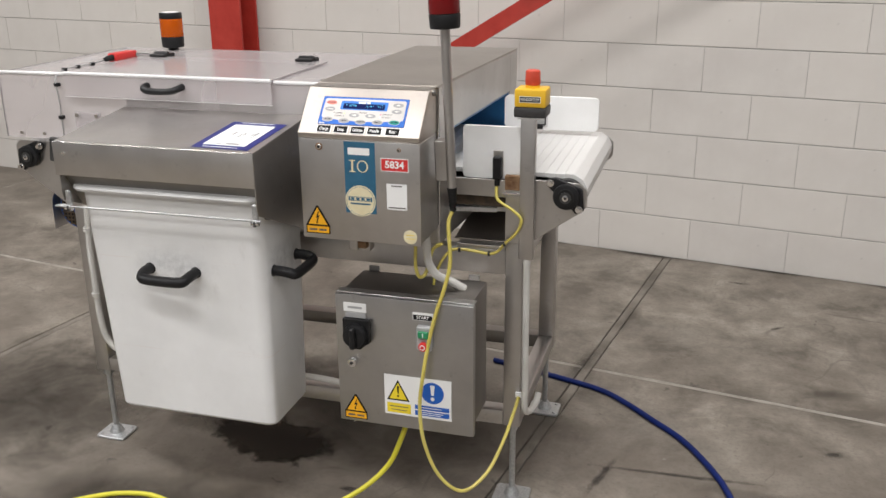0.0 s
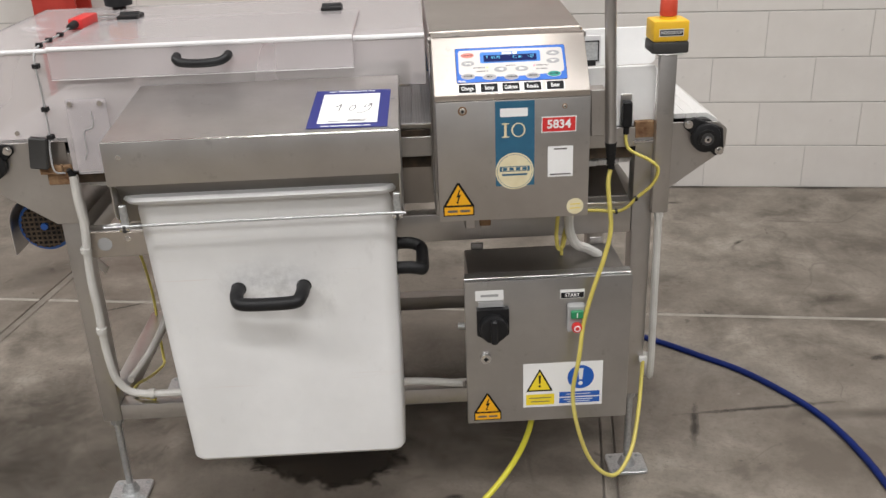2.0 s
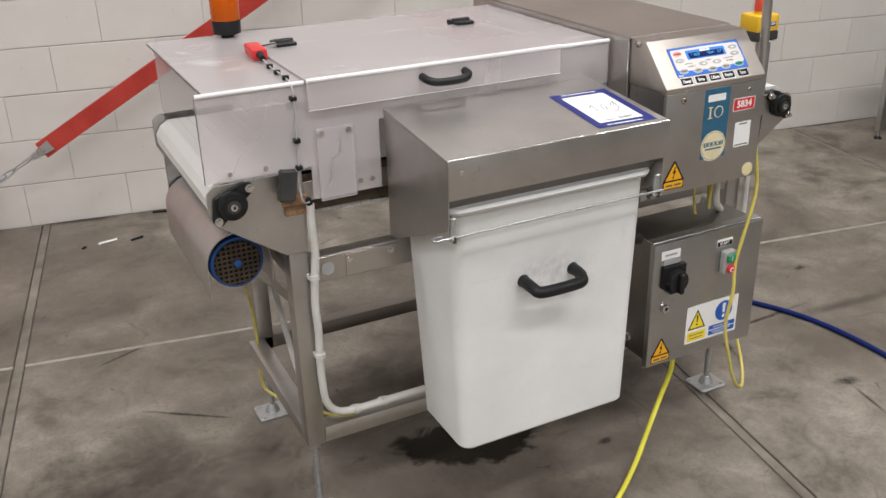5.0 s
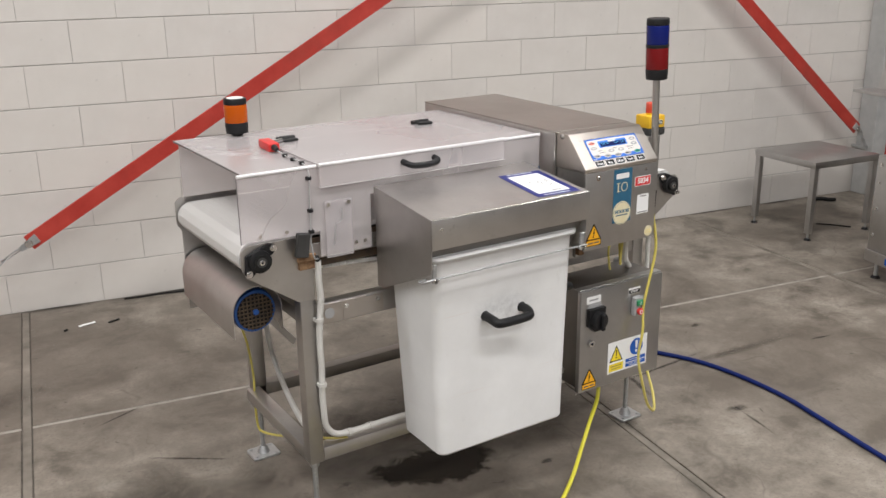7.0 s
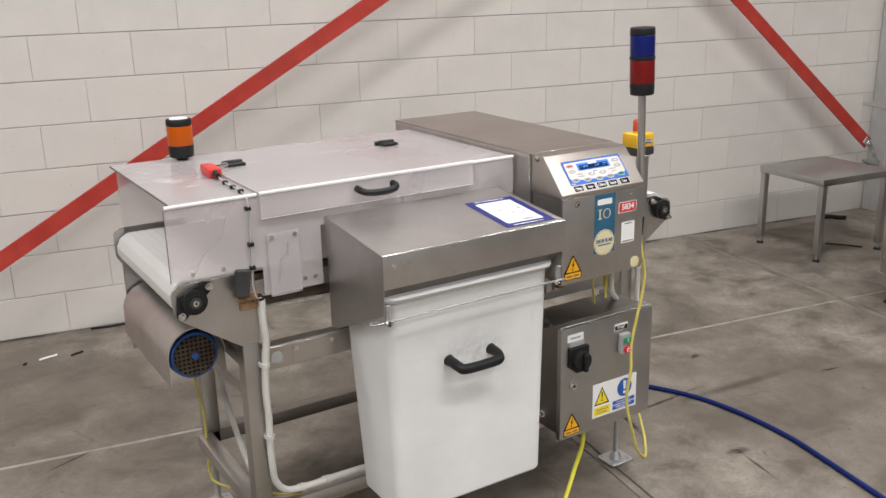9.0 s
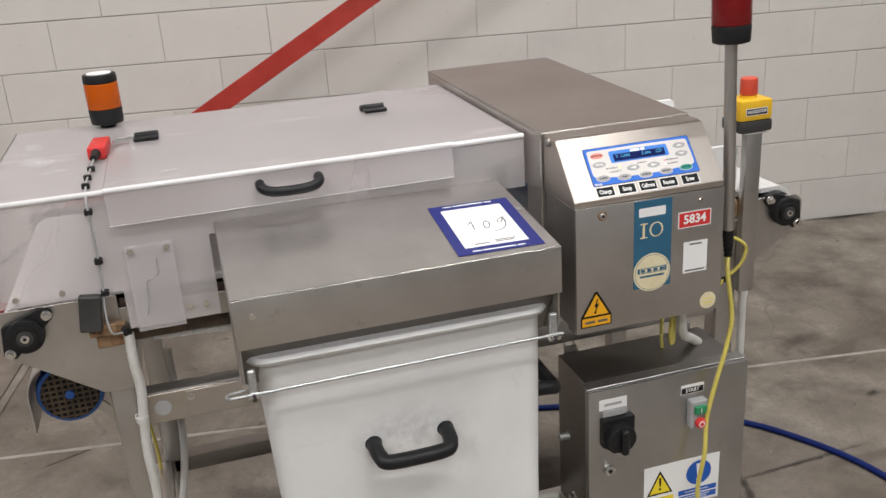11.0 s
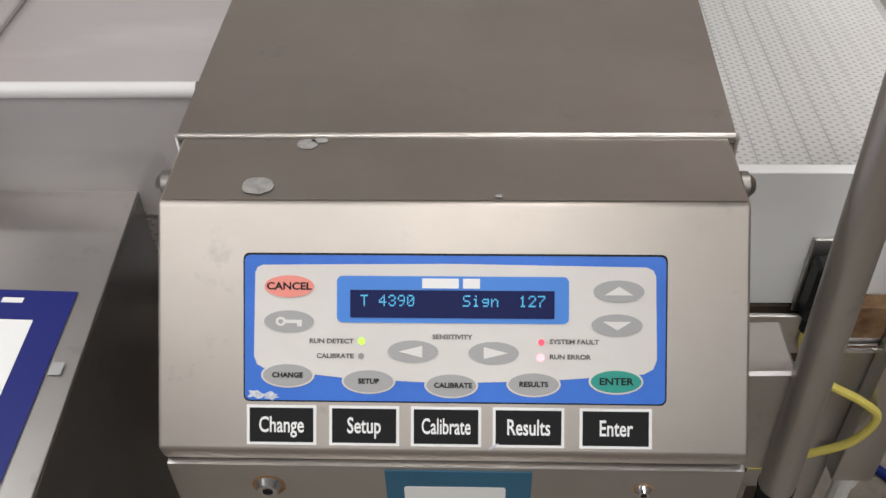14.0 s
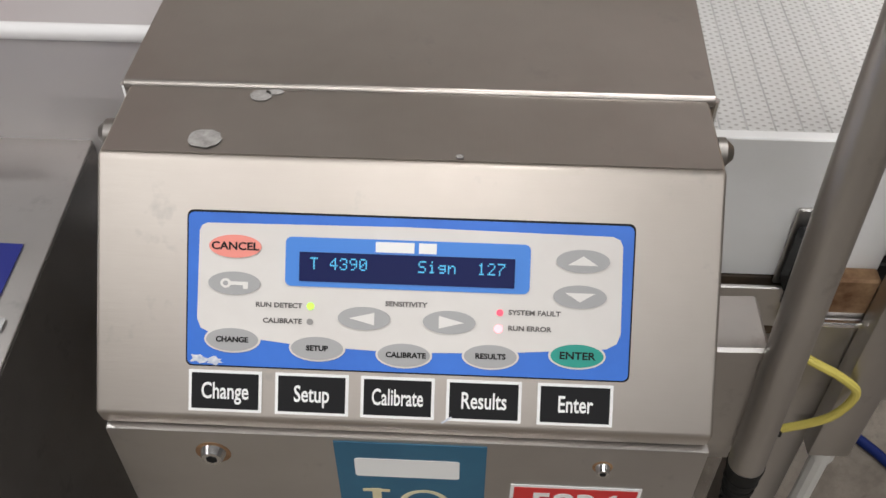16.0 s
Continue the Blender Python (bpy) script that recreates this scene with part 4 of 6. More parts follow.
    for u, v, pts in ((0.403, 0.655, [(-0.0075, 0), (0.0052, 0.0032), (0.0052, -0.0032)]), (0.595, 0.660, [(0.0075, 0), (-0.0052, -0.0032), (-0.0052, 0.0032)]),
                      (0.889, 0.235, [(0, 0.0026), (-0.0075, -0.0020), (0.0075, -0.0020)]), (0.885, 0.465, [(0, -0.0026), (0.0075, 0.0020), (-0.0075, 0.0020)])):
        cx, cy = at(u, v)
        part("arrow", flat([(cx + a, cy + b) for a, b in pts], P, 0.0002, 0.0025), KEY_WHITE, pad, smooth=False)
    kx, ky = at(0.107, 0.455)
    part("key_symbol", flat(rect(kx - 0.002, kx + 0.007, ky - 0.0009, ky + 0.0009), P, 0.0002, 0.0025, bm=flat(rect(kx + 0.0045, kx + 0.007, ky - 0.0026, ky - 0.0009), P, 0.0002, 0.0025)), KEY_WHITE, pad, smooth=False)
    part("key_symbol", flat(oval(kx - 0.0042, ky, 0.0027, 0.0024), P, 0.0002, 0.00252), KEY_WHITE, pad, smooth=False)
    part("key_symbol_eye", flat(oval(kx - 0.0042, ky, 0.0013, 0.0012), P, 0.0002, 0.0028), KEY_GREY, pad, smooth=False)
    for text, u, v, al in (("RUN DETECT", 0.262, 0.590, "RIGHT"), ("CALIBRATE", 0.262, 0.692, "RIGHT"), ("SENSITIVITY", 0.497, 0.555, "CENTER"), ("SYSTEM FAULT", 0.727, 0.582, "LEFT"), ("RUN ERROR", 0.727, 0.685, "LEFT")):
        part("legend", words(text, 0.0034, P, *at(u, v), 0.0017, al, 1.15, 0.0001), INK_GREY, pad, smooth=False)
    for u, v, r, m in ((0.281, 0.588, 0.0019, LED_GREEN), (0.280, 0.690, 0.0016, LED_OFF), (0.708, 0.585, 0.0017, LED_RED), (0.706, 0.690, 0.0021, LED_BRIGHT)):
        part("indicator", flat(oval(*at(u, v), r, r, 16), P, 0.0004, 0.0017), m, pad, smooth=False)
    for text, u0, u1 in (("Change", 0.004, 0.172), ("Setup", 0.203, 0.371), ("Calibrate", 0.399, 0.567), ("Results", 0.594, 0.764), ("Enter", 0.800, 0.970)):
        lab = part("key_label", flat(patch(u0, u1, 1.035, 1.310, 0.0003), P, 0.0004, 0.0002), PAPER, console, "white-edged black label", smooth=False)
        part("label_field", flat(patch(u0 + 0.007, u1 - 0.007, 1.054, 1.291, 0.0002), P, 0.0002, 0.0007), INK, lab, smooth=False)
        cx, cy = at((u0 + u1) / 2, 1.175)
        part("label_text", words(text, 0.0118, P, cx, cy, 0.0011, squeeze=0.60 if text == "Calibrate" else 0.68, bold=0.00016), PAPER, lab, smooth=False)
    # badge and stickers on the box cover
    F = face_frame(0, 2.1418, 0)
    part("badge", flat(rect(-0.574, -0.494, 0.93, 1.109), F, 0.0006), TEAL, door, "teal maker's badge", smooth=False)
    part("badge_disc", flat(oval(-0.535, 0.9615, 0.0395, 0.0395, 40), F, 0.0006, 0.0007), CREAM, door, "round cream badge", smooth=False)
    ring = flat(oval(-0.535, 0.9615, 0.0365, 0.0365, 40), F, 0.0002, 0.0014)
    part("badge_ring", ring, TEAL, door, smooth=False)
    part("badge_disc_face", flat(oval(-0.535, 0.9615, 0.0357, 0.0357, 40), F, 0.0002, 0.0017), CREAM, door, smooth=False)
    part("badge_mark", flat(rect(-0.566, -0.504, 0.9615, 0.9725), F, 0.0002, 0.0020), TEAL, door, smooth=False)
    part("badge_mark", flat(rect(-0.5615, -0.5085, 0.9632, 0.9708), F, 0.0002, 0.0023), CREAM, door, smooth=False)
    for k in range(4):
        part("badge_mark", flat(rect(-0.5595 + k * 0.0135, -0.5505 + k * 0.0135, 0.9640, 0.9700), F, 0.0002, 0.0026), TEAL, door, smooth=False)
    part("badge_mark", flat(rect(-0.561, -0.509, 0.9525, 0.9565), F, 0.0002, 0.0020), TEAL, door, smooth=False)
    part("badge_tag", flat(rounded(-0.564, -0.508, 1.077, 1.0945, 0.002), F, 0.0004, 0.0007), PAPER, door, smooth=False)
    part("badge_emblem", flat(rect(-0.556, -0.551, 1.034, 1.064), F, 0.0003, 0.0007), CREAM, door, smooth=False)
    for zz in (1.034, 1.0615):
        part("badge_emblem", flat(rect(-0.561, -0.546, zz, zz + 0.0025), F, 0.0003, 0.0011), CREAM, door, smooth=False)
    part("badge_emblem", flat(oval(-0.527, 1.049, 0.0145, 0.0150, 30), F, 0.0003, 0.0007), CREAM, door, smooth=False)
    part("badge_emblem_eye", flat(oval(-0.527, 1.049, 0.0110, 0.0128, 30), F, 0.0003, 0.0011), TEAL, door, smooth=False)
    part("number_label", flat(rect(-0.480, -0.409, 1.0405, 1.0735), F, 0.0005), PAPER, door, "red label with a white number", smooth=False)
    part("number_field", flat(rect(-0.478, -0.411, 1.0425, 1.0715), F, 0.0002, 0.0006), LABEL_RED, door, smooth=False)
    part("number_text", words("5834", 0.0245, F, -0.4445, 1.057, 0.0012, bold=0.0007), PAPER, door, smooth=False)
    part("paper_sticker", flat(rect(-0.4665, -0.4145, 0.9455, 1.0105), F, 0.0005), PAPER, door, "white printed sticker", smooth=False)
    part("sticker_bar", flat(rect(-0.454, -0.427, 1.0035, 1.0065), F, 0.0002, 0.0007), INK_GREY, door, smooth=False)
    part("sticker_bar", flat(rect(-0.462, -0.419, 0.949, 0.952), F, 0.0002, 0.0007), INK_GREY, door, smooth=False)
    part("round_sticker", flat(oval(-0.408, 0.878, 0.0178, 0.0178, 28), F, 0.0005), CREAM, door, "round cream sticker", smooth=False)
    for zz in (0.882, 0.873):
        part("sticker_bar", flat(rect(-0.419, -0.397, zz, zz + 0.0015), F, 0.0002, 0.0007), WARN_YELLOW, door, smooth=False)
    warning_triangle(door, F, -0.685, -0.620, 0.868, 0.941)
    # mounts below the box
    for x in (-0.62, -0.585):
        part("mount", box(x - 0.012, x + 0.012, 2.29, 2.325, 0.776, 0.812, 0.002), STEEL_UP, t)
    part("mount_lug", box(-0.60, -0.575, 2.27, 2.29, 0.79, 0.845, 0.002), RUST, t)
    return t


def warning_triangle(parent, F, x0, x1, z0, z1):
    """An orange high-voltage sticker: triangle with a bolt, over a printed strip."""
    w, h = x1 - x0, z1 - z0
    c = (x0 + x1) / 2
    sticker = part("warning_sticker", flat([(x0, z0), (x1, z0), (x1, z0 + 0.30 * h), (c + 0.04 * w, z1), (c - 0.04 * w, z1), (x0, z0 + 0.30 * h)], F, 0.0005), INK, parent, "orange high-voltage warning sticker", smooth=False)
    part("warning_field", flat([(x0 + 0.10 * w, z0 + 0.33 * h), (x1 - 0.10 * w, z0 + 0.33 * h), (c, z1 - 0.06 * h)], F, 0.0002, 0.0006), WARN_ORANGE, sticker, smooth=False)
    part("warning_field", flat(rect(x0 + 0.04 * w, x1 - 0.04 * w, z0 + 0.035 * h, z0 + 0.27 * h), F, 0.0002, 0.0006), WARN_ORANGE, sticker, smooth=False)
    b = [(0.03, 0.80), (-0.07, 0.56), (0.0, 0.58), (-0.06, 0.42), (-0.09, 0.46), (-0.05, 0.36), (0.03, 0.43), (-0.02, 0.43), (0.09, 0.66), (0.01, 0.64), (0.07, 0.80)]
    part("bolt_symbol", flat([(c + p * w, z0 + q * h) for p, q in b], F, 0.0002, 0.0009), INK, sticker, smooth=False)
    for k in range(2):
        part("print_bar", flat(rect(x0 + (0.14 + 0.40 * k) * w, x0 + (0.46 + 0.40 * k) * w, z0 + 0.11 * h, z0 + 0.18 * h), F, 0.0002, 0.0009), INK_GREY, sticker, smooth=False)


detector()


# ---- clear guard over the infeed ----
def guard():
    t = thing("belt_guard", "scuffed clear polycarbonate guard with a hinged lid over the belt", "machine guard")
    y0, y1, zt = 2.362, 2.985, 1.204
    p = 0.005
    part("front_panel", prism([(-1.755, 1.014), (-1.515, 1.014), (-1.515, 0.936), (-1.345, 0.936), (-1.345, 1.10), (-0.706, 1.10), (-0.706, zt), (-1.755, zt)], y0, y0 + p, "y", 0.001), CLEAR, t)
    part("back_panel", box(-1.72, -0.706, y1 - p, y1, 1.0005, zt, 0.001), CLEAR, t)
    part("top_panel", box(-1.735, -0.706, y0, y1, zt + 0.0003, zt + p, 0.001), CLEAR_TOP, t)
    # whitened rods paint the bright reflection along the front fold
    part("folded_edge", rod((-1.754, y0 + 0.0015, zt + 0.003), (-1.517, y0 + 0.0015, zt + 0.003), 0.0056, n=12), CLEAR_GLINT, t)
    part("folded_edge", rod((-0.861, y0 + 0.0015, zt + 0.003), (-0.707, y0 + 0.0015, zt + 0.003), 0.0056, n=12), CLEAR_GLINT, t)
    part("end_edge", box(-1.7560, -1.7545, y0 - 0.0002, y0 + p + 0.0002, 1.014, zt, 0.0004), CLEAR_DARK, t)
    part("end_edge", prism([(y0, zt + 0.0002), (y1, zt + 0.0002), (y1, zt + 0.0054), (y0, zt + 0.0054)], -1.7368, -1.7352, "x"), CLEAR_DARK, t)
    lid = part("hinged_lid", box(-1.515, -0.862, y0 - 0.012, 2.735, zt + p + 0.001, zt + p + 0.006, 0.001), CLEAR_TOP, t, "hinged clear lid with a lipped front edge")
    part("lid_lip", box(-1.515, -0.862, y0 - 0.017, y0 - 0.0125, 1.148, zt + p + 0.004, 0.0015), CLEAR, lid)
    part("lid_fold", rod((-1.515, y0 - 0.0135, zt + p + 0.0035), (-0.862, y0 - 0.0135, zt + p + 0.0035), 0.0056, n=12), CLEAR_GLINT, lid)
    part("lip_edge", box(-1.515, -0.862, y0 - 0.0172, y0 - 0.0123, 1.1462, 1.1478, 0.0004), CLEAR_GLINT, lid)
    bm = sweep([(-1.240, y0 - 0.018, 1.188), (-1.238, y0 - 0.040, 1.185), (-1.222, y0 - 0.052, 1.180), (-1.185, y0 - 0.054, 1.178), (-1.148, y0 - 0.052, 1.180), (-1.132, y0 - 0.040, 1.185), (-1.130, y0 - 0.018, 1.188)], 0.0095, 12, 5)
    part("handle", bm, BLACK, lid, "black bow handle")
    for x in (-1.44, -0.932):
        hinge = part("hinge", box(x - 0.026, x + 0.026, 2.705, 2.733, zt + 0.0115, zt + 0.020, 0.002), BLACK, lid, "black plastic hinge")
        part("hinge_leaf", box(x - 0.026, x + 0.026, 2.742, 2.772, zt + p + 0.0003, zt + 0.019, 0.002), BLACK, hinge)
        part("hinge_pin", rod((x - 0.024, 2.737, zt + 0.019), (x + 0.024, 2.737, zt + 0.019), 0.0075, n=12), BLACK, hinge)
    for x in (-1.70, -1.62, -1.40, -1.37):
        z = 1.03 if x < -1.5 else 0.962
        part("screw", rod((x, y0, z), (x, y0 - 0.004, z), 0.0055, n=12), CHROME, t)
    tag = part("clear_hanger", box(-1.500, -1.412, y0 - 0.009, y0 - 0.005, 0.930, 1.102, 0.001), CLEAR_THIN, t, "small clear plastic hanger plate")
    part("slot", sweep([(-1.447, y0 - 0.0095, 1.075), (-1.447, y0 - 0.0095, 1.045), (-1.456, y0 - 0.0095, 1.034), (-1.470, y0 - 0.0095, 1.028), (-1.472, y0 - 0.0095, 0.985), (-1.480, y0 - 0.0095, 0.965)], 0.0012, 6, 4), KEY_GREY, tag)
    for x in (-1.49, -1.425):
        part("stud", rod((x, y0 - 0.0001, 1.092), (x, y0 - 0.013, 1.092), 0.006, n=12), CHROME, tag)
    for x, y, rx, ry, turn in ((-1.655, 2.66, 0.055, 0.085, 30), (-1.615, 2.56, 0.050, 0.030, 10), (-1.40, 2.43, 0.035, 0.014, 5), (-1.68, 2.80, 0.030, 0.060, 20)):
        bm = bmesh.new()
        bmesh.ops.create_circle(bm, cap_ends=True, segments=32, radius=1.0)
        smear = part("smear", bm, HAZE, t, "white rubbed smear on the clear top", smooth=False)
        smear.matrix_world = pose(x, y, zt + p + (0.0070 if x > -1.515 else 0.0009), 0, 0, turn) @ Matrix.Diagonal((rx, ry, 1, 1))
    return t


guard()


def interlock():
    t = thing("interlock_switch", "red safety interlock switch with a thin cable clipped along the guard", "safety switch")
    z = 1.2095
    body = box(-1.550, -1.514, 2.612, 2.712, z, z + 0.026, 0.004, seg=2)
    m = Matrix.Translation((-1.53, 2.68, 0)) @ Matrix.Rotation(radians(-4), 4, "Z") @ Matrix.Translation((1.53, -2.68, 0))
    bmesh.ops.transform(body, matrix=m, verts=body.verts[:])
    part("switch_body", body, RED_SWITCH, t)
    part("gland", rod((-1.537, 2.615, z + 0.014), (-1.541, 2.580, z + 0.012), 0.010, 0.007, n=12), BLACK, t)
    part("actuator", rod((-1.508, 2.70, z + 0.014), (-1.468, 2.712, z + 0.014), 0.006, n=10), CHROME, t)
    line = [(-1.541, 2.575, z + 0.010), (-1.545, 2.50, z + 0.006), (-1.546, 2.40, z + 0.006), (-1.546, 2.352, z - 0.012), (-1.546, 2.354, 1.12), (-1.548, 2.354, 1.03), (-1.552, 2.348, 0.99), (-1.548, 2.340, 0.945), (-1.53, 2.352, 0.935)]
    part("cable", sweep(line, 0.0021, 8, 6), KEY_GREY, t)
    for p in ((-1.543, 2.52, z + 0.005), (-1.546, 2.455, z + 0.005), (-1.546, 2.395, z + 0.005)):
        part("cable_clip", box(p[0] - 0.007, p[0] + 0.007, p[1] - 0.005, p[1] + 0.005, p[2] - 0.004, p[2] + 0.006, 0.001), BLACK, t)
    for zz in (1.178, 1.083, 1.02):
        part("cable_clip", box(-1.553, -1.539, 2.347, 2.3615, zz - 0.005, zz + 0.005, 0.001), BLACK, t)
    return t


interlock()


def photocell(x, y, z, label):
    t = thing("sensor", label, "sensor")
    part("sensor_body", box(x - 0.011, x + 0.011, y - 0.020, y, z - 0.030, z + 0.030, 0.003), BLACK, t)
    part("sensor_back", box(x - 0.013, x + 0.013, y + 0.0002, y + 0.004, z - 0.038, z + 0.044, 0.001), STEEL_UP, t)
    part("sensor_plug", rod((x, y - 0.011, z - 0.030), (x, y - 0.011, z - 0.047), 0.007, n=12), BLACK, t)
    return t


photocell(-0.248, 2.3965, 1.004, "black photocell on a bright steel bracket by the white guide")
black_box = thing("sensor", "black reflector box on the frame corner", "sensor")
m = pose(-1.578, 2.352, 0.985, 0, 8, 0)
b = box(-0.020, 0.020, -0.010, 0.008, -0.036, 0.036, 0.003)
bmesh.ops.transform(b, matrix=m, verts=b.verts[:])
part("sensor_body", b, DARK_GREY, black_box)
part("sensor_bracket", box(-1.59, -1.54, 2.362, 2.372, 0.930, 0.95, 0.001), RUST, black_box)


# ---- beacons and emergency stop ----
def beacon(x, y, z, r, lenses, base, cap, label, stem=None, lean=0.0):
    t = thing("signal_beacon", label, "signal beacon")
    if stem:
        part("pole", rod((x, y, stem), (x, y, z), 0.0118, n=20), STEEL_UP, t, "round stainless pole")
        part("cable_boot", rod((x, y, stem - 0.062), (x, y, stem), 0.006, 0.0125, n=14), RUBBER, t)
        for k in range(5):
            part("boot_ring", rod((x, y, stem - 0.058 + k * 0.010), (x, y, stem - 0.054 + k * 0.010), 0.0088 + k * 0.0007, n=14), RUBBER, t)
        part("pole_bracket", box(x - 0.0415, x - 0.008, y + 0.002, y + 0.045, stem + 0.015, stem + 0.115, 0.002), STEEL_UP, t)
    part("base", rod((x, y, z), (x, y, z + base), r * 0.95, r, n=28, bev=0.003), BLACK, t)
    zz = z + base
    for i, (h, m) in enumerate(lenses):
        part("lens", rod((x, y, zz), (x, y, zz + h), r * 0.985, n=32, bev=0.002), m, t, m.name.replace("_", " "))
        for k in range(5):
            part("lens_ridge", rod((x, y, zz + h * (0.14 + 0.18 * k)), (x, y, zz + h * (0.16 + 0.18 * k)), r * 0.995, n=28), m, t)
        zz += h
        if i + 1 < len(lenses):
            part("ring", rod((x, y, zz), (x, y, zz + 0.010), r * 1.02, n=28, bev=0.001), BLACK, t)
            zz += 0.010
    part("cap", rod((x, y, zz), (x, y, zz + cap), r * 1.01, r * 0.97, n=28, bev=0.003), BLACK, t)
    if lean:
        t.matrix_world = Matrix.Translation((x, y, stem)) @ Matrix.Rotation(radians(lean), 4, "Y") @ Matrix.Translation((-x, -y, -stem))
    return t


beacon(-0.3215, 2.212, 1.374, 0.0375, ((0.070, LENS_RED), (0.062, LENS_BLUE)), 0.034, 0.022, "signal tower with red and blue lenses on a stainless pole", stem=0.992, lean=-2.2)
amber = beacon(-1.528, 2.948, 1.218, 0.0385, ((0.060, AMBER),), 0.036, 0.020, "amber signal beacon with black base and cap on the guard")
part("foot", rod((-1.528, 2.948, 1.2085), (-1.528, 2.948, 1.219), 0.018, n=16), BLACK, amber)
part("top_disc", rod((-1.528, 2.948, 1.334), (-1.528, 2.948, 1.3355), 0.028, n=24), PAPER, amber)


def emergency_stop():
    t = thing("emergency_stop", "yellow emergency stop box with red button on steel post", "emergency stop")
    x0, x1, y0, y1 = -0.203, -0.121, 2.365, 2.437
    part("post", box(-0.184, -0.145, 2.364, 2.3855, 0.764, 1.139, 0.003, seg=2), STEEL_UP, t)
    part("top_plate", box(-0.192, -0.133, 2.362, 2.43, 1.1392, 1.142, 0.001), STEEL, t)
    part("base_shell", box(x0, x1, y0, y1, 1.1422, 1.168, 0.004, seg=2), DARK_GREY, t)
    lid = part("lid", box(x0 + 0.001, x1 - 0.001, y0 + 0.001, y1 - 0.001, 1.168, 1.214, 0.005, seg=2), YELLOW, t)
    F = face_frame(0, y0 + 0.0008, 0)
    part("name_plate", flat(rect(-0.189, -0.135, 1.1805, 1.1965), F, 0.0004), PAPER, lid, smooth=False)
    part("plate_field", flat(rect(-0.1875, -0.1365, 1.182, 1.195), F, 0.0003, 0.0006), INK, lid, smooth=False)
    part("plate_text", words("NOODSTOP", 0.0098, F, -0.162, 1.1885, 0.0012, squeeze=0.86, bold=0.0002), PAPER, lid, smooth=False)
    part("collar", rod((-0.162, 2.40, 1.214), (-0.162, 2.40, 1.220), 0.0185, n=24), YELLOW, t)
    part("button", rod((-0.162, 2.40, 1.220), (-0.162, 2.40, 1.258), 0.0195, 0.0185, n=28, bev=0.004), RED_BUTTON, t)
    part("conduit_socket", rod((-0.163, 2.376, 0.764), (-0.163, 2.376, 0.750), 0.011, n=14), WHITE_PIPE, t)
    return t


emergency_stop()


# ---- reject hood, bin and card ----
CX0, CX1 = -1.333, -0.767
LID_TILT = math.degrees(math.atan2(0.033, 0.323))


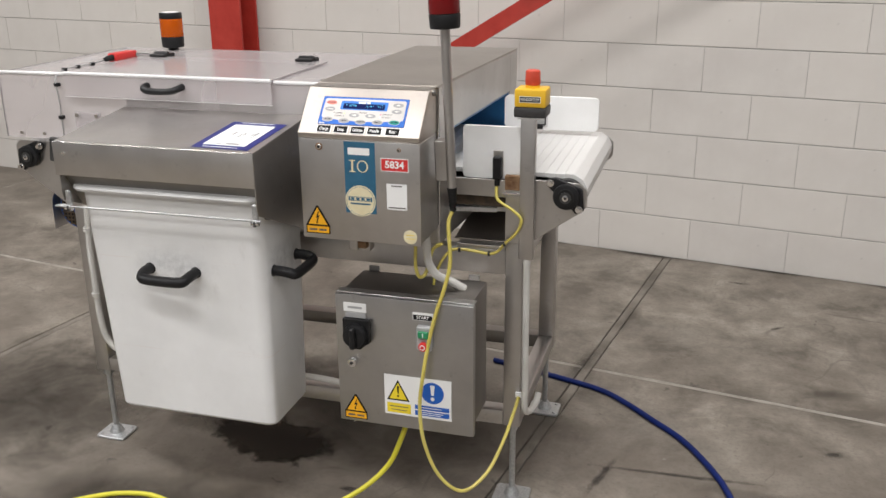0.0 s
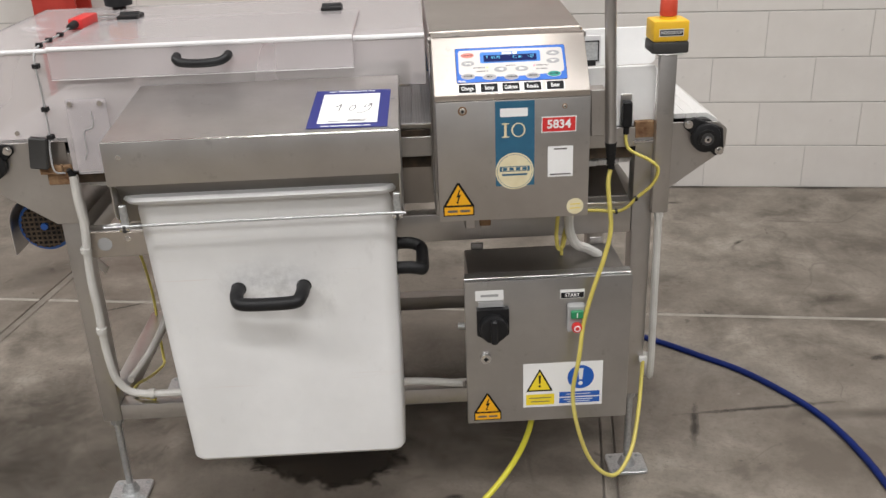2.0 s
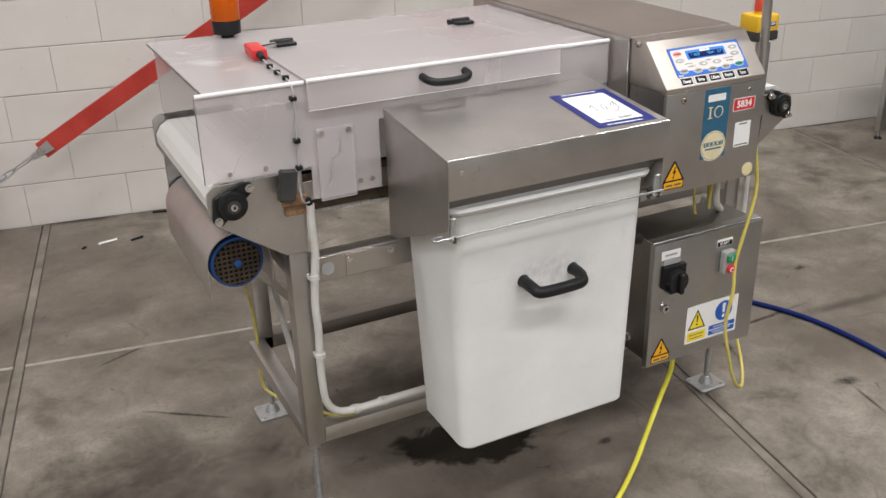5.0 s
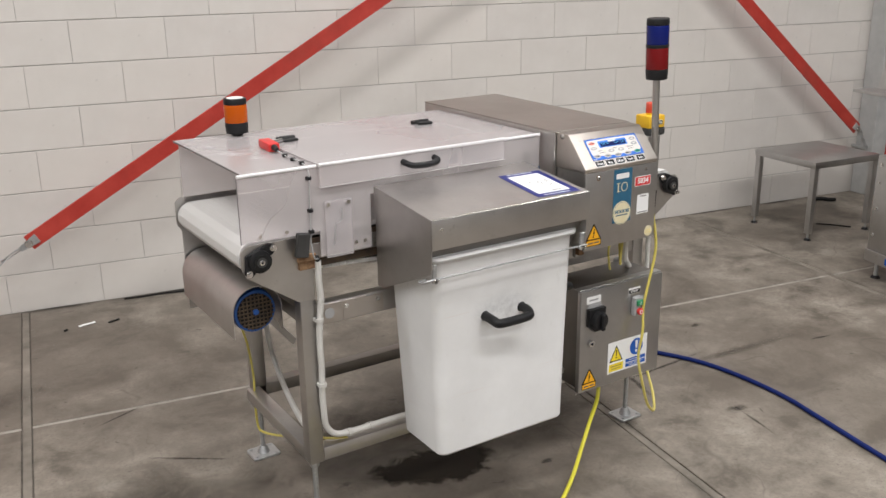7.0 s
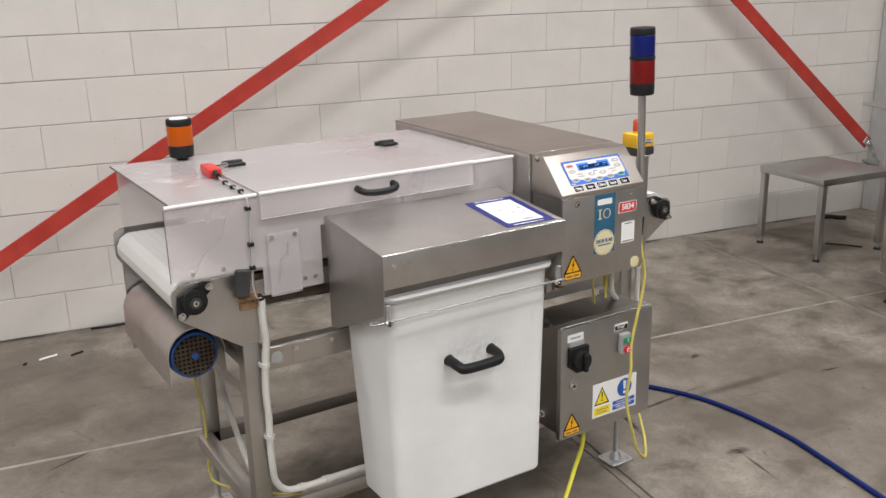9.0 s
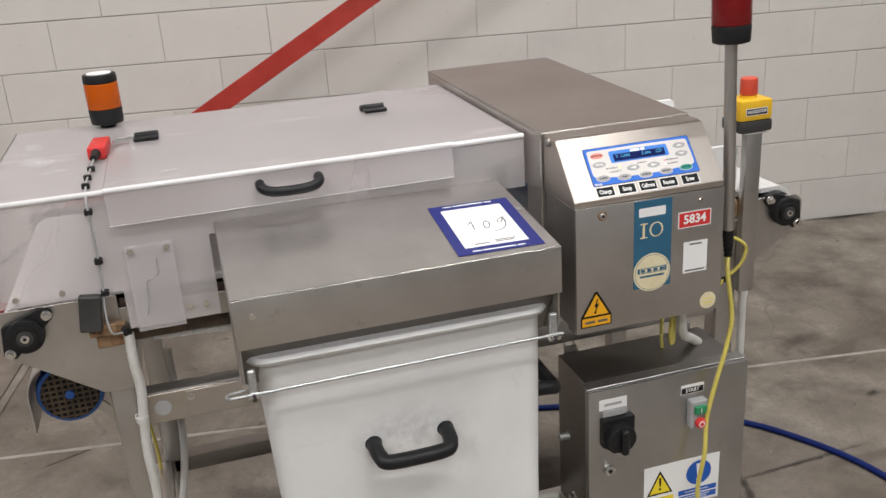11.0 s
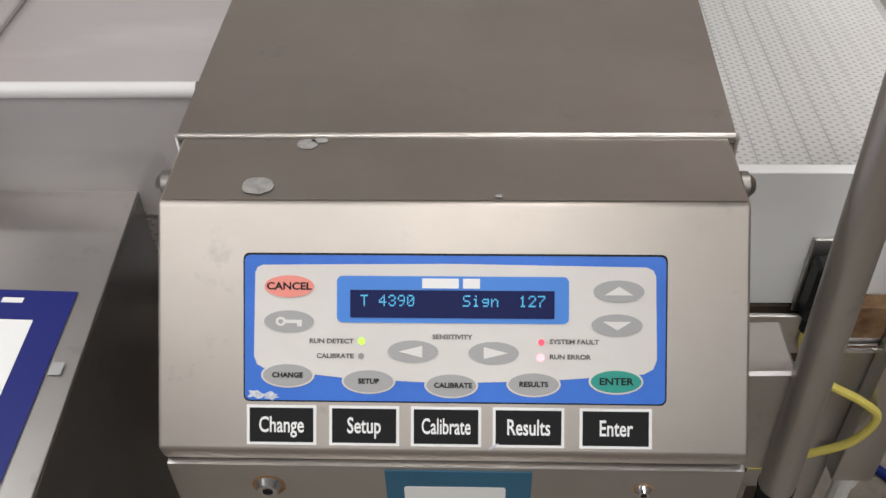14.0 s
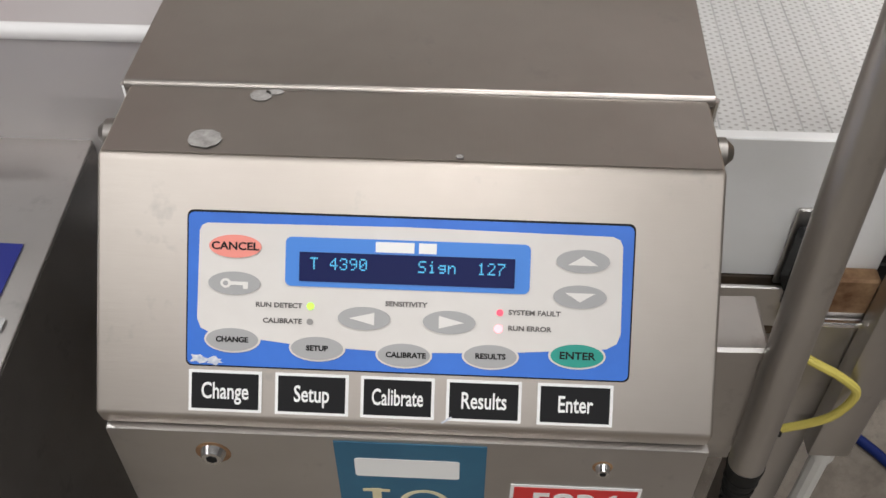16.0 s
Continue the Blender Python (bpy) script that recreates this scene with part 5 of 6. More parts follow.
def reject_hood():
    t = thing("reject_hood", "brushed stainless reject chute hood with a sloping lid", "machine hood")
    side = [(2.046, 1.082), (2.362, 1.114), (2.362, 0.809), (2.330, 0.809), (2.052, 0.930), (2.046, 0.950)]
    for x0, x1 in ((CX0 + 0.002, CX0 + 0.005), (CX1 - 0.005, CX1 - 0.002)):
        part("side_plate", prism(side, x0, x1, "x", 0.0008), STEEL, t)
    part("rear_plate", box(CX0 + 0.005, CX1 - 0.005, 2.3585, 2.3615, 0.97, 1.113, 0.0008), STEEL, t)
    lid = part("lid", prism([(2.0405, 1.0895), (2.364, 1.1225), (2.364, 1.1195), (2.0430, 1.0865)], CX0, CX1, "x", 0.0006), STEEL, t, "sloping brushed steel lid")
    part("front_lip", box(CX0, CX1, 2.0385, 2.0415, 1.0025, 1.0895, 0.0012, seg=2), STEEL, lid)
    part("lip_return", box(CX0 + 0.003, CX1 - 0.003, 2.0417, 2.056, 1.0025, 1.0055, 0.0008), STEEL, lid)
    part("folded_edge", rod((CX0 + 0.001, 2.0415, 1.0885), (CX1 - 0.001, 2.0415, 1.0885), 0.0022, n=10), CHROME, lid)
    part("rear_upstand", box(CX0 + 0.004, CX1 + 0.024, 2.3643, 2.3690, 1.095, 1.154, 0.0012, seg=2), STEEL, t)
    for x0, x1 in ((CX0, CX0 + 0.0018), (CX1 - 0.0018, CX1)):
        part("side_lip", prism([(2.0425, 1.0025), (2.0425, 1.086), (2.362, 1.1190), (2.362, 1.04)], x0, x1, "x"), STEEL, lid)
    part("lip_screw", rod((-1.302, 2.0385, 1.060), (-1.302, 2.0365, 1.060), 0.005, n=12), CHROME, lid)
    # clips and the wire bail that hold the bin
    for x in (CX0 + 0.016, CX1 - 0.012):
        c = part("bin_clip", box(x - 0.007, x + 0.007, 2.050, 2.060, 0.902, 0.958, 0.002), GALVANISED, t)
        part("clip_barrel", rod((x - 0.010, 2.0505, 0.912), (x + 0.010, 2.0505, 0.912), 0.007, n=12), CHROME, c)
        part("clip_lever", box(x - 0.004, x + 0.004, 2.0435, 2.0495, 0.903, 0.918, 0.0015), DARK_GREY, c)
    part("wire_bail", sweep([(CX0 - 0.024, 2.050, 0.914), (CX0 + 0.03, 2.047, 0.916), (-1.05, 2.046, 0.918), (CX1 - 0.03, 2.047, 0.918), (CX1 + 0.004, 2.048, 0.917)], 0.0030, 10, 5), GALVANISED, t, "bright wire bail across the bin")
    part("bail_hook", sweep([(CX0 - 0.024, 2.050, 0.914), (CX0 - 0.029, 2.062, 0.912), (CX0 - 0.020, 2.075, 0.910), (CX0 + 0.003, 2.080, 0.908)], 0.0030, 10, 4), GALVANISED, t)
    # dark steel paints the shadow in the gap under the lip
    part("baffle", prism([(2.0575, 1.0060), (2.0600, 1.0060), (2.122, 0.900), (2.119, 0.900)], CX0 + 0.006, CX1 - 0.006, "x"), STEEL_SHADE_GRIME, t, "slanting steel baffle inside the chute")
    part("bin_ledge", box(CX0 + 0.005, CX1 - 0.005, 2.350, 2.358, 0.905, 0.925, 0.001), STEEL, t)
    part("cross_arm", box(-1.20, -0.90, 2.3625, 2.3905, 0.83, 0.86, 0.001), STEEL, t)
    return t


reject_hood()


def ring_loft(levels, n=7, bm=None):
    """A skin through rounded rectangles (x0, x1, y0, y1, z, radius), closed at the last."""
    own = bmesh.new()
    rings = [[own.verts.new((x, y, z)) for x, y in rounded(x0, x1, y0, y1, r, n)] for x0, x1, y0, y1, z, r in levels]
    for a, b in zip(rings, rings[1:]):
        for k in range(len(a)):
            own.faces.new((a[k], a[(k + 1) % len(a)], b[(k + 1) % len(a)], b[k]))
    own.faces.new(rings[-1])
    own.faces.new(rings[0][::-1])
    bmesh.ops.recalc_face_normals(own, faces=own.faces[:])
    return join(bm, own)


def reject_bin():
    t = thing("reject_bin", "scuffed white polyethylene reject bin with black bow handles", "bin")
    out = [(-1.271, -0.798, 2.106, 2.318, 0.313, 0.026), (-1.278, -0.793, 2.100, 2.324, 0.321, 0.030), (-1.290, -0.791, 2.093, 2.334, 0.60, 0.030), (-1.305, -0.787, 2.083, 2.345, 0.946, 0.030),
           (-1.307, -0.786, 2.081, 2.346, 0.951, 0.030), (-1.320, -0.779, 2.066, 2.349, 0.953, 0.036), (-1.326, -0.776, 2.060, 2.350, 0.961, 0.042), (-1.323, -0.778, 2.063, 2.349, 0.969, 0.040),
           (-1.309, -0.786, 2.078, 2.345, 0.971, 0.032), (-1.302, -0.793, 2.086, 2.340, 0.964, 0.027), (-1.283, -0.802, 2.100, 2.328, 0.60, 0.026), (-1.268, -0.803, 2.112, 2.316, 0.323, 0.022)]
    part("bin_body", ring_loft(out), WHITE_BIN, t)
    bow = [(0, 0, 0.012), (0, 0.030, 0.0115), (0.003, 0.048, 0.008), (0.014, 0.060, 0.002), (0.068, 0.061, 0.0), (0.122, 0.060, 0.002), (0.133, 0.048, 0.008), (0.136, 0.030, 0.0115), (0.136, 0, 0.012)]
    def handle(m, label):
        bm = sweep(bow, 0.0140, 14, 5)
        for x in (0, 0.136):
            rod((x, 0.002, 0.012), (x, 0.007, 0.012), 0.019, 0.015, n=16, bm=bm)
        bmesh.ops.transform(bm, matrix=m, verts=bm.verts[:])
        h = part("handle", bm, BLACK, t, label)
        for x in (0.043, 0.070, 0.096):
            s = rod((x, 0.001, 0.034), (x, 0.003, 0.034), 0.004, n=10)
            bmesh.ops.transform(s, matrix=m, verts=s.verts[:])
            part("rivet", s, DARK_GREY, h)
    handle(pose(-0.984, 2.0945, 0.737, 0, 0, 180), "black plastic bow handle")
    handle(pose(-0.7945, 2.286, 0.740, 0, 0, -90), "black plastic bow handle")
    part("seam_mark", box(-0.827, -0.821, 2.0965, 2.0985, 0.572, 0.618, 0.0005), DARK_GREY, t)
    return t


reject_bin()


def auction_card():
    t = thing("card", "blue-bordered white card with a handwritten number, lying on the lid", "card")
    P = pose(-0.9460, 2.0625, 1.0895 + 0.0231 * math.tan(radians(LID_TILT)) + 0.0004, LID_TILT, 0, 0)
    P = P @ Matrix.Rotation(radians(-1.6), 4, "Z")
    w, h = 0.1570, 0.2130
    part("sheet", flat(rect(0, w, 0, h), P, 0.0006), CARD_BLUE, t, smooth=False)
    part("field", flat(rect(0.019, w - 0.021, 0.024, h - 0.024), P, 0.0002, 0.0008), PAPER, t, smooth=False)
    strokes = ([(0.046, 0.118), (0.051, 0.122), (0.0565, 0.131), (0.0555, 0.115), (0.0535, 0.092)],
               [(0.084, 0.126), (0.077, 0.118), (0.0745, 0.104), (0.077, 0.094), (0.083, 0.100), (0.087, 0.114), (0.084, 0.126)],
               [(0.116, 0.132), (0.109, 0.126), (0.104, 0.116), (0.108, 0.111), (0.114, 0.120), (0.118, 0.133), (0.1175, 0.115), (0.113, 0.096), (0.101, 0.082), (0.088, 0.080)])
    for s in strokes:
        bm = sweep([(x + 0.003, y - 0.004, 0.0) for x, y in s], 0.0009, 6, 5)
        bmesh.ops.transform(bm, matrix=P @ Matrix.Translation((0, 0, 0.0013)) @ Matrix.Diagonal((1, 1, 0.3, 1)), verts=bm.verts[:])
        part("pen_stroke", bm, INK, t)
    for y in (0.0095, h - 0.0085):
        for k in range(3):
            part("print_bar", flat(rect((0.028, 0.047, 0.110)[k], (0.044, 0.107, 0.124)[k], y - 0.0020, y + 0.0020), P, 0.0002, 0.0008), PAPER, t, smooth=False)
    for k, (a, b, y) in enumerate(((0.078, 0.116, 0.040), (0.078, 0.112, 0.034), (0.040, 0.066, 0.034))):
        part("print_bar", flat(rect(a, b, y - 0.0015, y + 0.0015), P, 0.0002, 0.0012), INK_GREY, t, smooth=False)
    part("tape", flat(rect(w + 0.002, w + 0.010, 0.149, 0.158), P, 0.0002, 0.0008), KEY_GREY, t, smooth=False)
    return t


auction_card()


# ---- control cabinet ----
def cabinet():
    t = thing("control_cabinet", "grey stainless control cabinet with a closed door and warning signs", "control cabinet")
    x0, x1, z0, z1 = -0.643, -0.262, 0.308, 0.684
    # body in the dark steel copy, shaded sides put into its colour
    part("cabinet_body", box(x0 + 0.011, x1 - 0.011, 2.2275, 2.385, z0 + 0.010, z1 + 0.001, 0.003, seg=2), STEEL_SHADE_GRIME, t)
    part("rain_edge", box(x0 + 0.001, x1 - 0.001, 2.2085, 2.2385, z1 + 0.0012, z1 + 0.0042, 0.001), STEEL_CABINET, t)
    door = part("door", box(x0, x1, 2.200, 2.2195, z0, z1, 0.003, seg=2), STEEL_CABINET, t, "flat stainless cabinet door")
    part("seal", box(x0 + 0.014, x1 - 0.014, 2.2197, 2.2273, z0 + 0.014, z1 - 0.006), RUBBER, t)
    for x in (-0.60, -0.31):
        part("mount_bar", box(x - 0.015, x + 0.015, 2.3852, 2.3903, 0.25, 0.70, 0.001), STEEL_CABINET, t)
    part("side_bolt", hex_bolt((x0 + 0.011, 2.30, 0.36), (-1, 0, 0), 0.008, 0.012), CHROME, t)
    part("cable_gland", rod((x0 + 0.011, 2.33, 0.505), (x0 - 0.012, 2.33, 0.505), 0.010, 0.008, n=14), GALVANISED, t)
    F = face_frame(0, 2.1998, 0)
    # isolator
    part("isolator_label", flat(rounded(-0.619, -0.555, 0.637, 0.662, 0.001), F, 0.0006), PAPER, door, smooth=False)
    part("print_bar", flat(rect(-0.607, -0.567, 0.646, 0.652), F, 0.0002, 0.0008), KEY_GREY, door, smooth=False)
    plate = [(-0.617, 0.620), (-0.544, 0.620), (-0.544, 0.556), (-0.556, 0.548), (-0.568, 0.536), (-0.592, 0.536), (-0.604, 0.548), (-0.617, 0.556)]
    sw = part("isolator_switch", flat(plate, F, 0.016), BLACK, door, "black rotary isolator switch")
    part("isolator_strip", flat(rect(-0.612, -0.556, 0.6215, 0.634), F, 0.004), KEY_GREY, door, smooth=False)
    part("dial", rod((-0.580, 2.184, 0.578), (-0.580, 2.163, 0.578), 0.034, 0.031, n=28, bev=0.003), BLACK, sw)
    part("grip", box(-0.588, -0.572, 2.148, 2.1632, 0.548, 0.608, 0.004), BLACK, sw)
    # start and stop buttons
    part("button_label", flat(rect(-0.426, -0.371, 0.632, 0.6545), F, 0.0005), PAPER, door, smooth=False)
    part("label_field", flat(rect(-0.4245, -0.3725, 0.6335, 0.6475), F, 0.0002, 0.0007), INK, door, smooth=False)
    part("label_text", words("START", 0.0115, F, -0.3985, 0.6405, 0.0012, bold=0.0002), PAPER, door, smooth=False)
    st = part("start_stop_switch", box(-0.411, -0.371, 2.180, 2.1997, 0.554, 0.622, 0.003), KEY_GREY, door, "start and stop push buttons")
    part("start_button", box(-0.405, -0.377, 2.172, 2.1798, 0.592, 0.612, 0.002), GREEN_BTN, st, "green start button")
    part("button_mark", box(-0.3920, -0.3900, 2.1712, 2.1718, 0.596, 0.608), PAPER, st)
    part("stop_button", rod((-0.391, 2.1798, 0.570), (-0.391, 2.168, 0.570), 0.0120, n=20, bev=0.002), RED_SWITCH, st, "red stop button")
    part("button_ring", rod((-0.391, 2.1682, 0.570), (-0.391, 2.1672, 0.570), 0.0075, n=18), PAPER, st)
    part("button_dot", rod((-0.391, 2.1673, 0.570), (-0.391, 2.1666, 0.570), 0.0048, n=18), RED_SWITCH, st)
    # quarter-turn lock
    lock = part("lock", rod((-0.598, 2.1998, 0.491), (-0.598, 2.187, 0.491), 0.0135, 0.012, n=20, bev=0.001), CHROME, door, "chrome quarter-turn lock")
    part("lock_slot", rod((-0.598, 2.1873, 0.491), (-0.598, 2.1862, 0.491), 0.006, n=4), INK, lock)
    # warning signs
    sign = part("warning_sign", flat(rect(-0.5105, -0.3225, 0.347, 0.4655), F, 0.0007), PAPER, door, "white sign with yellow warning and blue duty symbols", smooth=False)
    tri = [(-0.5035, 0.390), (-0.4395, 0.390), (-0.4715, 0.452)]
    part("sign_triangle", flat(tri, F, 0.0002, 0.0009), INK, sign, smooth=False)
    c = (-0.4715, 0.4105)
    part("sign_triangle_field", flat([(c[0] + (x - c[0]) * 0.80, c[1] + (z - c[1]) * 0.80) for x, z in tri], F, 0.0002, 0.0012), WARN_YELLOW, sign, smooth=False)
    part("sign_mark", flat([(-0.4745, 0.434), (-0.4685, 0.434), (-0.4698, 0.411), (-0.4732, 0.411)], F, 0.0002, 0.0015), INK, sign, smooth=False)
    part("sign_mark", flat(oval(-0.4715, 0.4045, 0.003, 0.003, 14), F, 0.0002, 0.0015), INK, sign, smooth=False)
    part("sign_strip", flat(rect(-0.5035, -0.4365, 0.353, 0.382), F, 0.0002, 0.0009), WARN_YELLOW, sign, smooth=False)
    part("sign_disc", flat(oval(-0.3745, 0.4245, 0.0315, 0.0315, 36), F, 0.0002, 0.0009), SIGN_BLUE, sign, smooth=False)
    part("sign_mark", flat([(-0.3810, 0.448), (-0.3680, 0.448), (-0.3708, 0.418), (-0.3782, 0.418)], F, 0.0002, 0.0012), PAPER, sign, smooth=False)
    part("sign_mark", flat(oval(-0.3745, 0.4075, 0.0055, 0.0055, 16), F, 0.0002, 0.0012), PAPER, sign, smooth=False)
    for a, b in ((0.372, 0.385), (0.354, 0.3685)):
        part("sign_strip", flat(rect(-0.4245, -0.3285, a, b), F, 0.0002, 0.0009), SIGN_BLUE, sign, smooth=False)
    for k, (xa, xb, z) in enumerate(((-0.496, -0.444, 0.372), (-0.492, -0.448, 0.362))):
        part("print_bar", flat(rect(xa, xb, z - 0.0012, z + 0.0012), F, 0.0002, 0.0012), INK_GREY, sign, smooth=False)
    for xa, xb, z in ((-0.408, -0.350, 0.3785), (-0.414, -0.345, 0.3640), (-0.406, -0.352, 0.3585)):
        part("print_bar", flat(rect(xa, xb, z - 0.0010, z + 0.0010), F, 0.0002, 0.0012), PAPER, sign, smooth=False)
    warning_triangle(door, F, -0.628, -0.563, 0.317, 0.391)
    return t


cabinet()


# ---- cables, conduits and hose ----
def cable(name, label, category, points, r, m, n=10, steps=7):
    t = thing(name, label, category)
    part(name + "_run", sweep(points, r, n, steps), m, t)
    return t


loop = cable("cable", "yellow cable looping down over the cabinet door from the beacon pole", "cable",
             [(-0.3195, 2.212, 0.935), (-0.327, 2.198, 0.90), (-0.320, 2.186, 0.806), (-0.334, 2.180, 0.735), (-0.356, 2.176, 0.665), (-0.376, 2.174, 0.58), (-0.387, 2.160, 0.50), (-0.399, 2.162, 0.40), (-0.384, 2.150, 0.301),
              (-0.346, 2.156, 0.205), (-0.288, 2.178, 0.152), (-0.236, 2.235, 0.178), (-0.204, 2.305, 0.245), (-0.184, 2.366, 0.322), (-0.178, 2.385, 0.350)], 0.0050, YELLOW_CABLE)
part("clip", box(-0.188, -0.168, 2.380, 2.3905, 0.346, 0.360, 0.001), WHITE_PE, loop)
sens = cable("cable", "thin yellow sensor cable tied along the steel frame", "cable",
             [(-0.248, 2.386, 0.958), (-0.249, 2.382, 0.945), (-0.244, 2.372, 0.925), (-0.226, 2.362, 0.914), (-0.196, 2.356, 0.899), (-0.176, 2.356, 0.876), (-0.188, 2.356, 0.840), (-0.222, 2.366, 0.803), (-0.242, 2.374, 0.778), (-0.266, 2.378, 0.768),
              (-0.315, 2.375, 0.774), (-0.362, 2.365, 0.776), (-0.388, 2.35, 0.750), (-0.402, 2.33, 0.712), (-0.405, 2.32, 0.686)], 0.0040, YELLOW_CABLE)
for p in ((-0.222, 2.366, 0.803), (-0.266, 2.378, 0.768), (-0.345, 2.368, 0.776)):
    part("cable_tie", rod((p[0] - 0.003, p[1], p[2]), (p[0] + 0.003, p[1], p[2]), 0.0068, n=10), BLACK, sens)
supply = cable("power_cable", "bright yellow power cable trailing from the cabinet across the floor", "cable",
               [(-0.470, 2.288, 0.315), (-0.474, 2.283, 0.290), (-0.492, 2.264, 0.225), (-0.530, 2.258, 0.142), (-0.602, 2.218, 0.073), (-0.713, 2.139, 0.027), (-0.854, 2.049, 0.0078),
                (-0.96, 2.015, 0.0075), (-1.08, 2.07, 0.0075), (-1.18, 2.108, 0.0075), (-1.275, 2.114, 0.0075), (-1.40, 2.058, 0.0075), (-1.60, 1.86, 0.0075), (-1.75, 1.45, 0.0075), (-1.70, 0.6, 0.0075), (-1.3, -0.6, 0.0075), (-1.2, -2.2, 0.0075)], 0.0074, YELLOW_BRIGHT)
part("gland", rod((-0.470, 2.29, 0.314), (-0.471, 2.29, 0.292), 0.014, 0.011, n=14), DARK_GREY, supply)
cable("cable", "short yellow cable tail bowed under the cabinet", "cable", [(-0.50, 2.27, 0.313), (-0.49, 2.262, 0.297), (-0.46, 2.26, 0.289), (-0.43, 2.262, 0.297), (-0.415, 2.27, 0.313)], 0.0042, YELLOW_CABLE)
cable("cable", "thin grey cable tail hanging under the cabinet", "cable", [(-0.575, 2.25, 0.313), (-0.60, 2.245, 0.295), (-0.62, 2.24, 0.282)], 0.002, WHITE_PIPE)
cable("cable", "yellow cable between the detector head and the cabinet", "cable", [(-0.428, 2.24, 0.858), (-0.428, 2.24, 0.82), (-0.430, 2.243, 0.77), (-0.424, 2.25, 0.735), (-0.412, 2.262, 0.735), (-0.404, 2.275, 0.760), (-0.395, 2.285, 0.80), (-0.370, 2.285, 0.818)], 0.0046, YELLOW_CABLE)
cable("hose", "pale grey flexible conduit between the detector head and the cabinet", "conduit", [(-0.402, 2.25, 0.858), (-0.402, 2.25, 0.83), (-0.398, 2.255, 0.775), (-0.380, 2.27, 0.735), (-0.350, 2.295, 0.712), (-0.318, 2.315, 0.686)], 0.0110, WHITE_PIPE)
cable("air_hose", "blue air hose lying in a curve across the concrete floor", "hose",
      [(-0.455, 3.274, 0.0098), (-0.38, 3.250, 0.0098), (-0.146, 3.179, 0.0098), (-0.02, 3.13, 0.0098), (0.073, 3.058, 0.0098), (0.175, 2.957, 0.0098), (0.265, 2.865, 0.0098), (0.335, 2.76, 0.0098), (0.400, 2.63, 0.0098),
       (0.436, 2.50, 0.0098), (0.452, 2.33, 0.0098), (0.444, 2.14, 0.0098), (0.409, 1.965, 0.0098), (0.322, 1.56, 0.0098), (0.24, 1.10, 0.0098), (0.30, 0.3, 0.0098), (0.55, -0.7, 0.0098)], 0.0098, BLUE_HOSE, 12)

drop = cable("conduit", "white plastic conduit running down the frame leg with a curled end", "conduit",
             [(-0.163, 2.377, 0.752), (-0.162, 2.377, 0.66), (-0.161, 2.377, 0.52), (-0.160, 2.376, 0.40), (-0.160, 2.376, 0.335), (-0.158, 2.388, 0.302), (-0.152, 2.43, 0.286), (-0.146, 2.48, 0.288), (-0.143, 2.50, 0.305)], 0.0092, WHITE_PIPE)
left = cable("conduit", "white plastic conduit clipped down the frame leg and along the rail", "conduit",
             [(-1.522, 2.375, 0.922), (-1.523, 2.374, 0.86), (-1.520, 2.374, 0.80), (-1.526, 2.376, 0.735), (-1.531, 2.376, 0.66), (-1.529, 2.376, 0.58), (-1.531, 2.378, 0.50), (-1.529, 2.380, 0.43), (-1.522, 2.384, 0.375), (-1.497, 2.386, 0.338), (-1.458, 2.388, 0.325),
              (-1.40, 2.390, 0.322), (-1.30, 2.392, 0.321), (-1.10, 2.393, 0.318), (-0.80, 2.394, 0.318), (-0.645, 2.37, 0.318)], 0.0100, WHITE_PIPE)
part("boot", rod((-1.522, 2.375, 0.918), (-1.528, 2.367, 0.938), 0.0085, 0.006, n=12), BLACK, left)
for p, ax in (((-1.528, 2.374, 0.735), "z"), ((-1.530, 2.374, 0.52), "z"), ((-1.44, 2.388, 0.324), "x"), ((-1.36, 2.390, 0.322), "x")):
    q = Vector(p)
    d = Vector((0, 0, 0.006)) if ax == "z" else Vector((0.006, 0, 0))
    part("pipe_clip", rod(q - d, q + d, 0.0128, n=14, bm=box(p[0] - 0.014, p[0] + 0.004, p[1], p[1] + 0.016, p[2] - 0.006, p[2] + 0.006, 0.001)), WHITE_PIPE, left)
cable("cable", "thin yellow motor cable hanging to the bottom rail", "cable",
      [(-1.63, 2.86, 0.70), (-1.61, 2.88, 0.62), (-1.585, 2.898, 0.53), (-1.57, 2.90, 0.46), (-1.560, 2.90, 0.35), (-1.562, 2.90, 0.24), (-1.560, 2.895, 0.155), (-1.552, 2.86, 0.140), (-1.54, 2.70, 0.195), (-1.522, 2.52, 0.275), (-1.50, 2.43, 0.300), (-1.44, 2.405, 0.2965)], 0.0042, YELLOW_CABLE)
cable("conduit", "grey conduit drooping between the back leg and the bottom rail", "conduit",
      [(-1.49, 2.93, 0.62), (-1.488, 2.922, 0.52), (-1.487, 2.90, 0.44), (-1.49, 2.83, 0.37), (-1.50, 2.74, 0.33), (-1.515, 2.62, 0.306), (-1.53, 2.50, 0.302)], 0.0095, WHITE_PIPE)


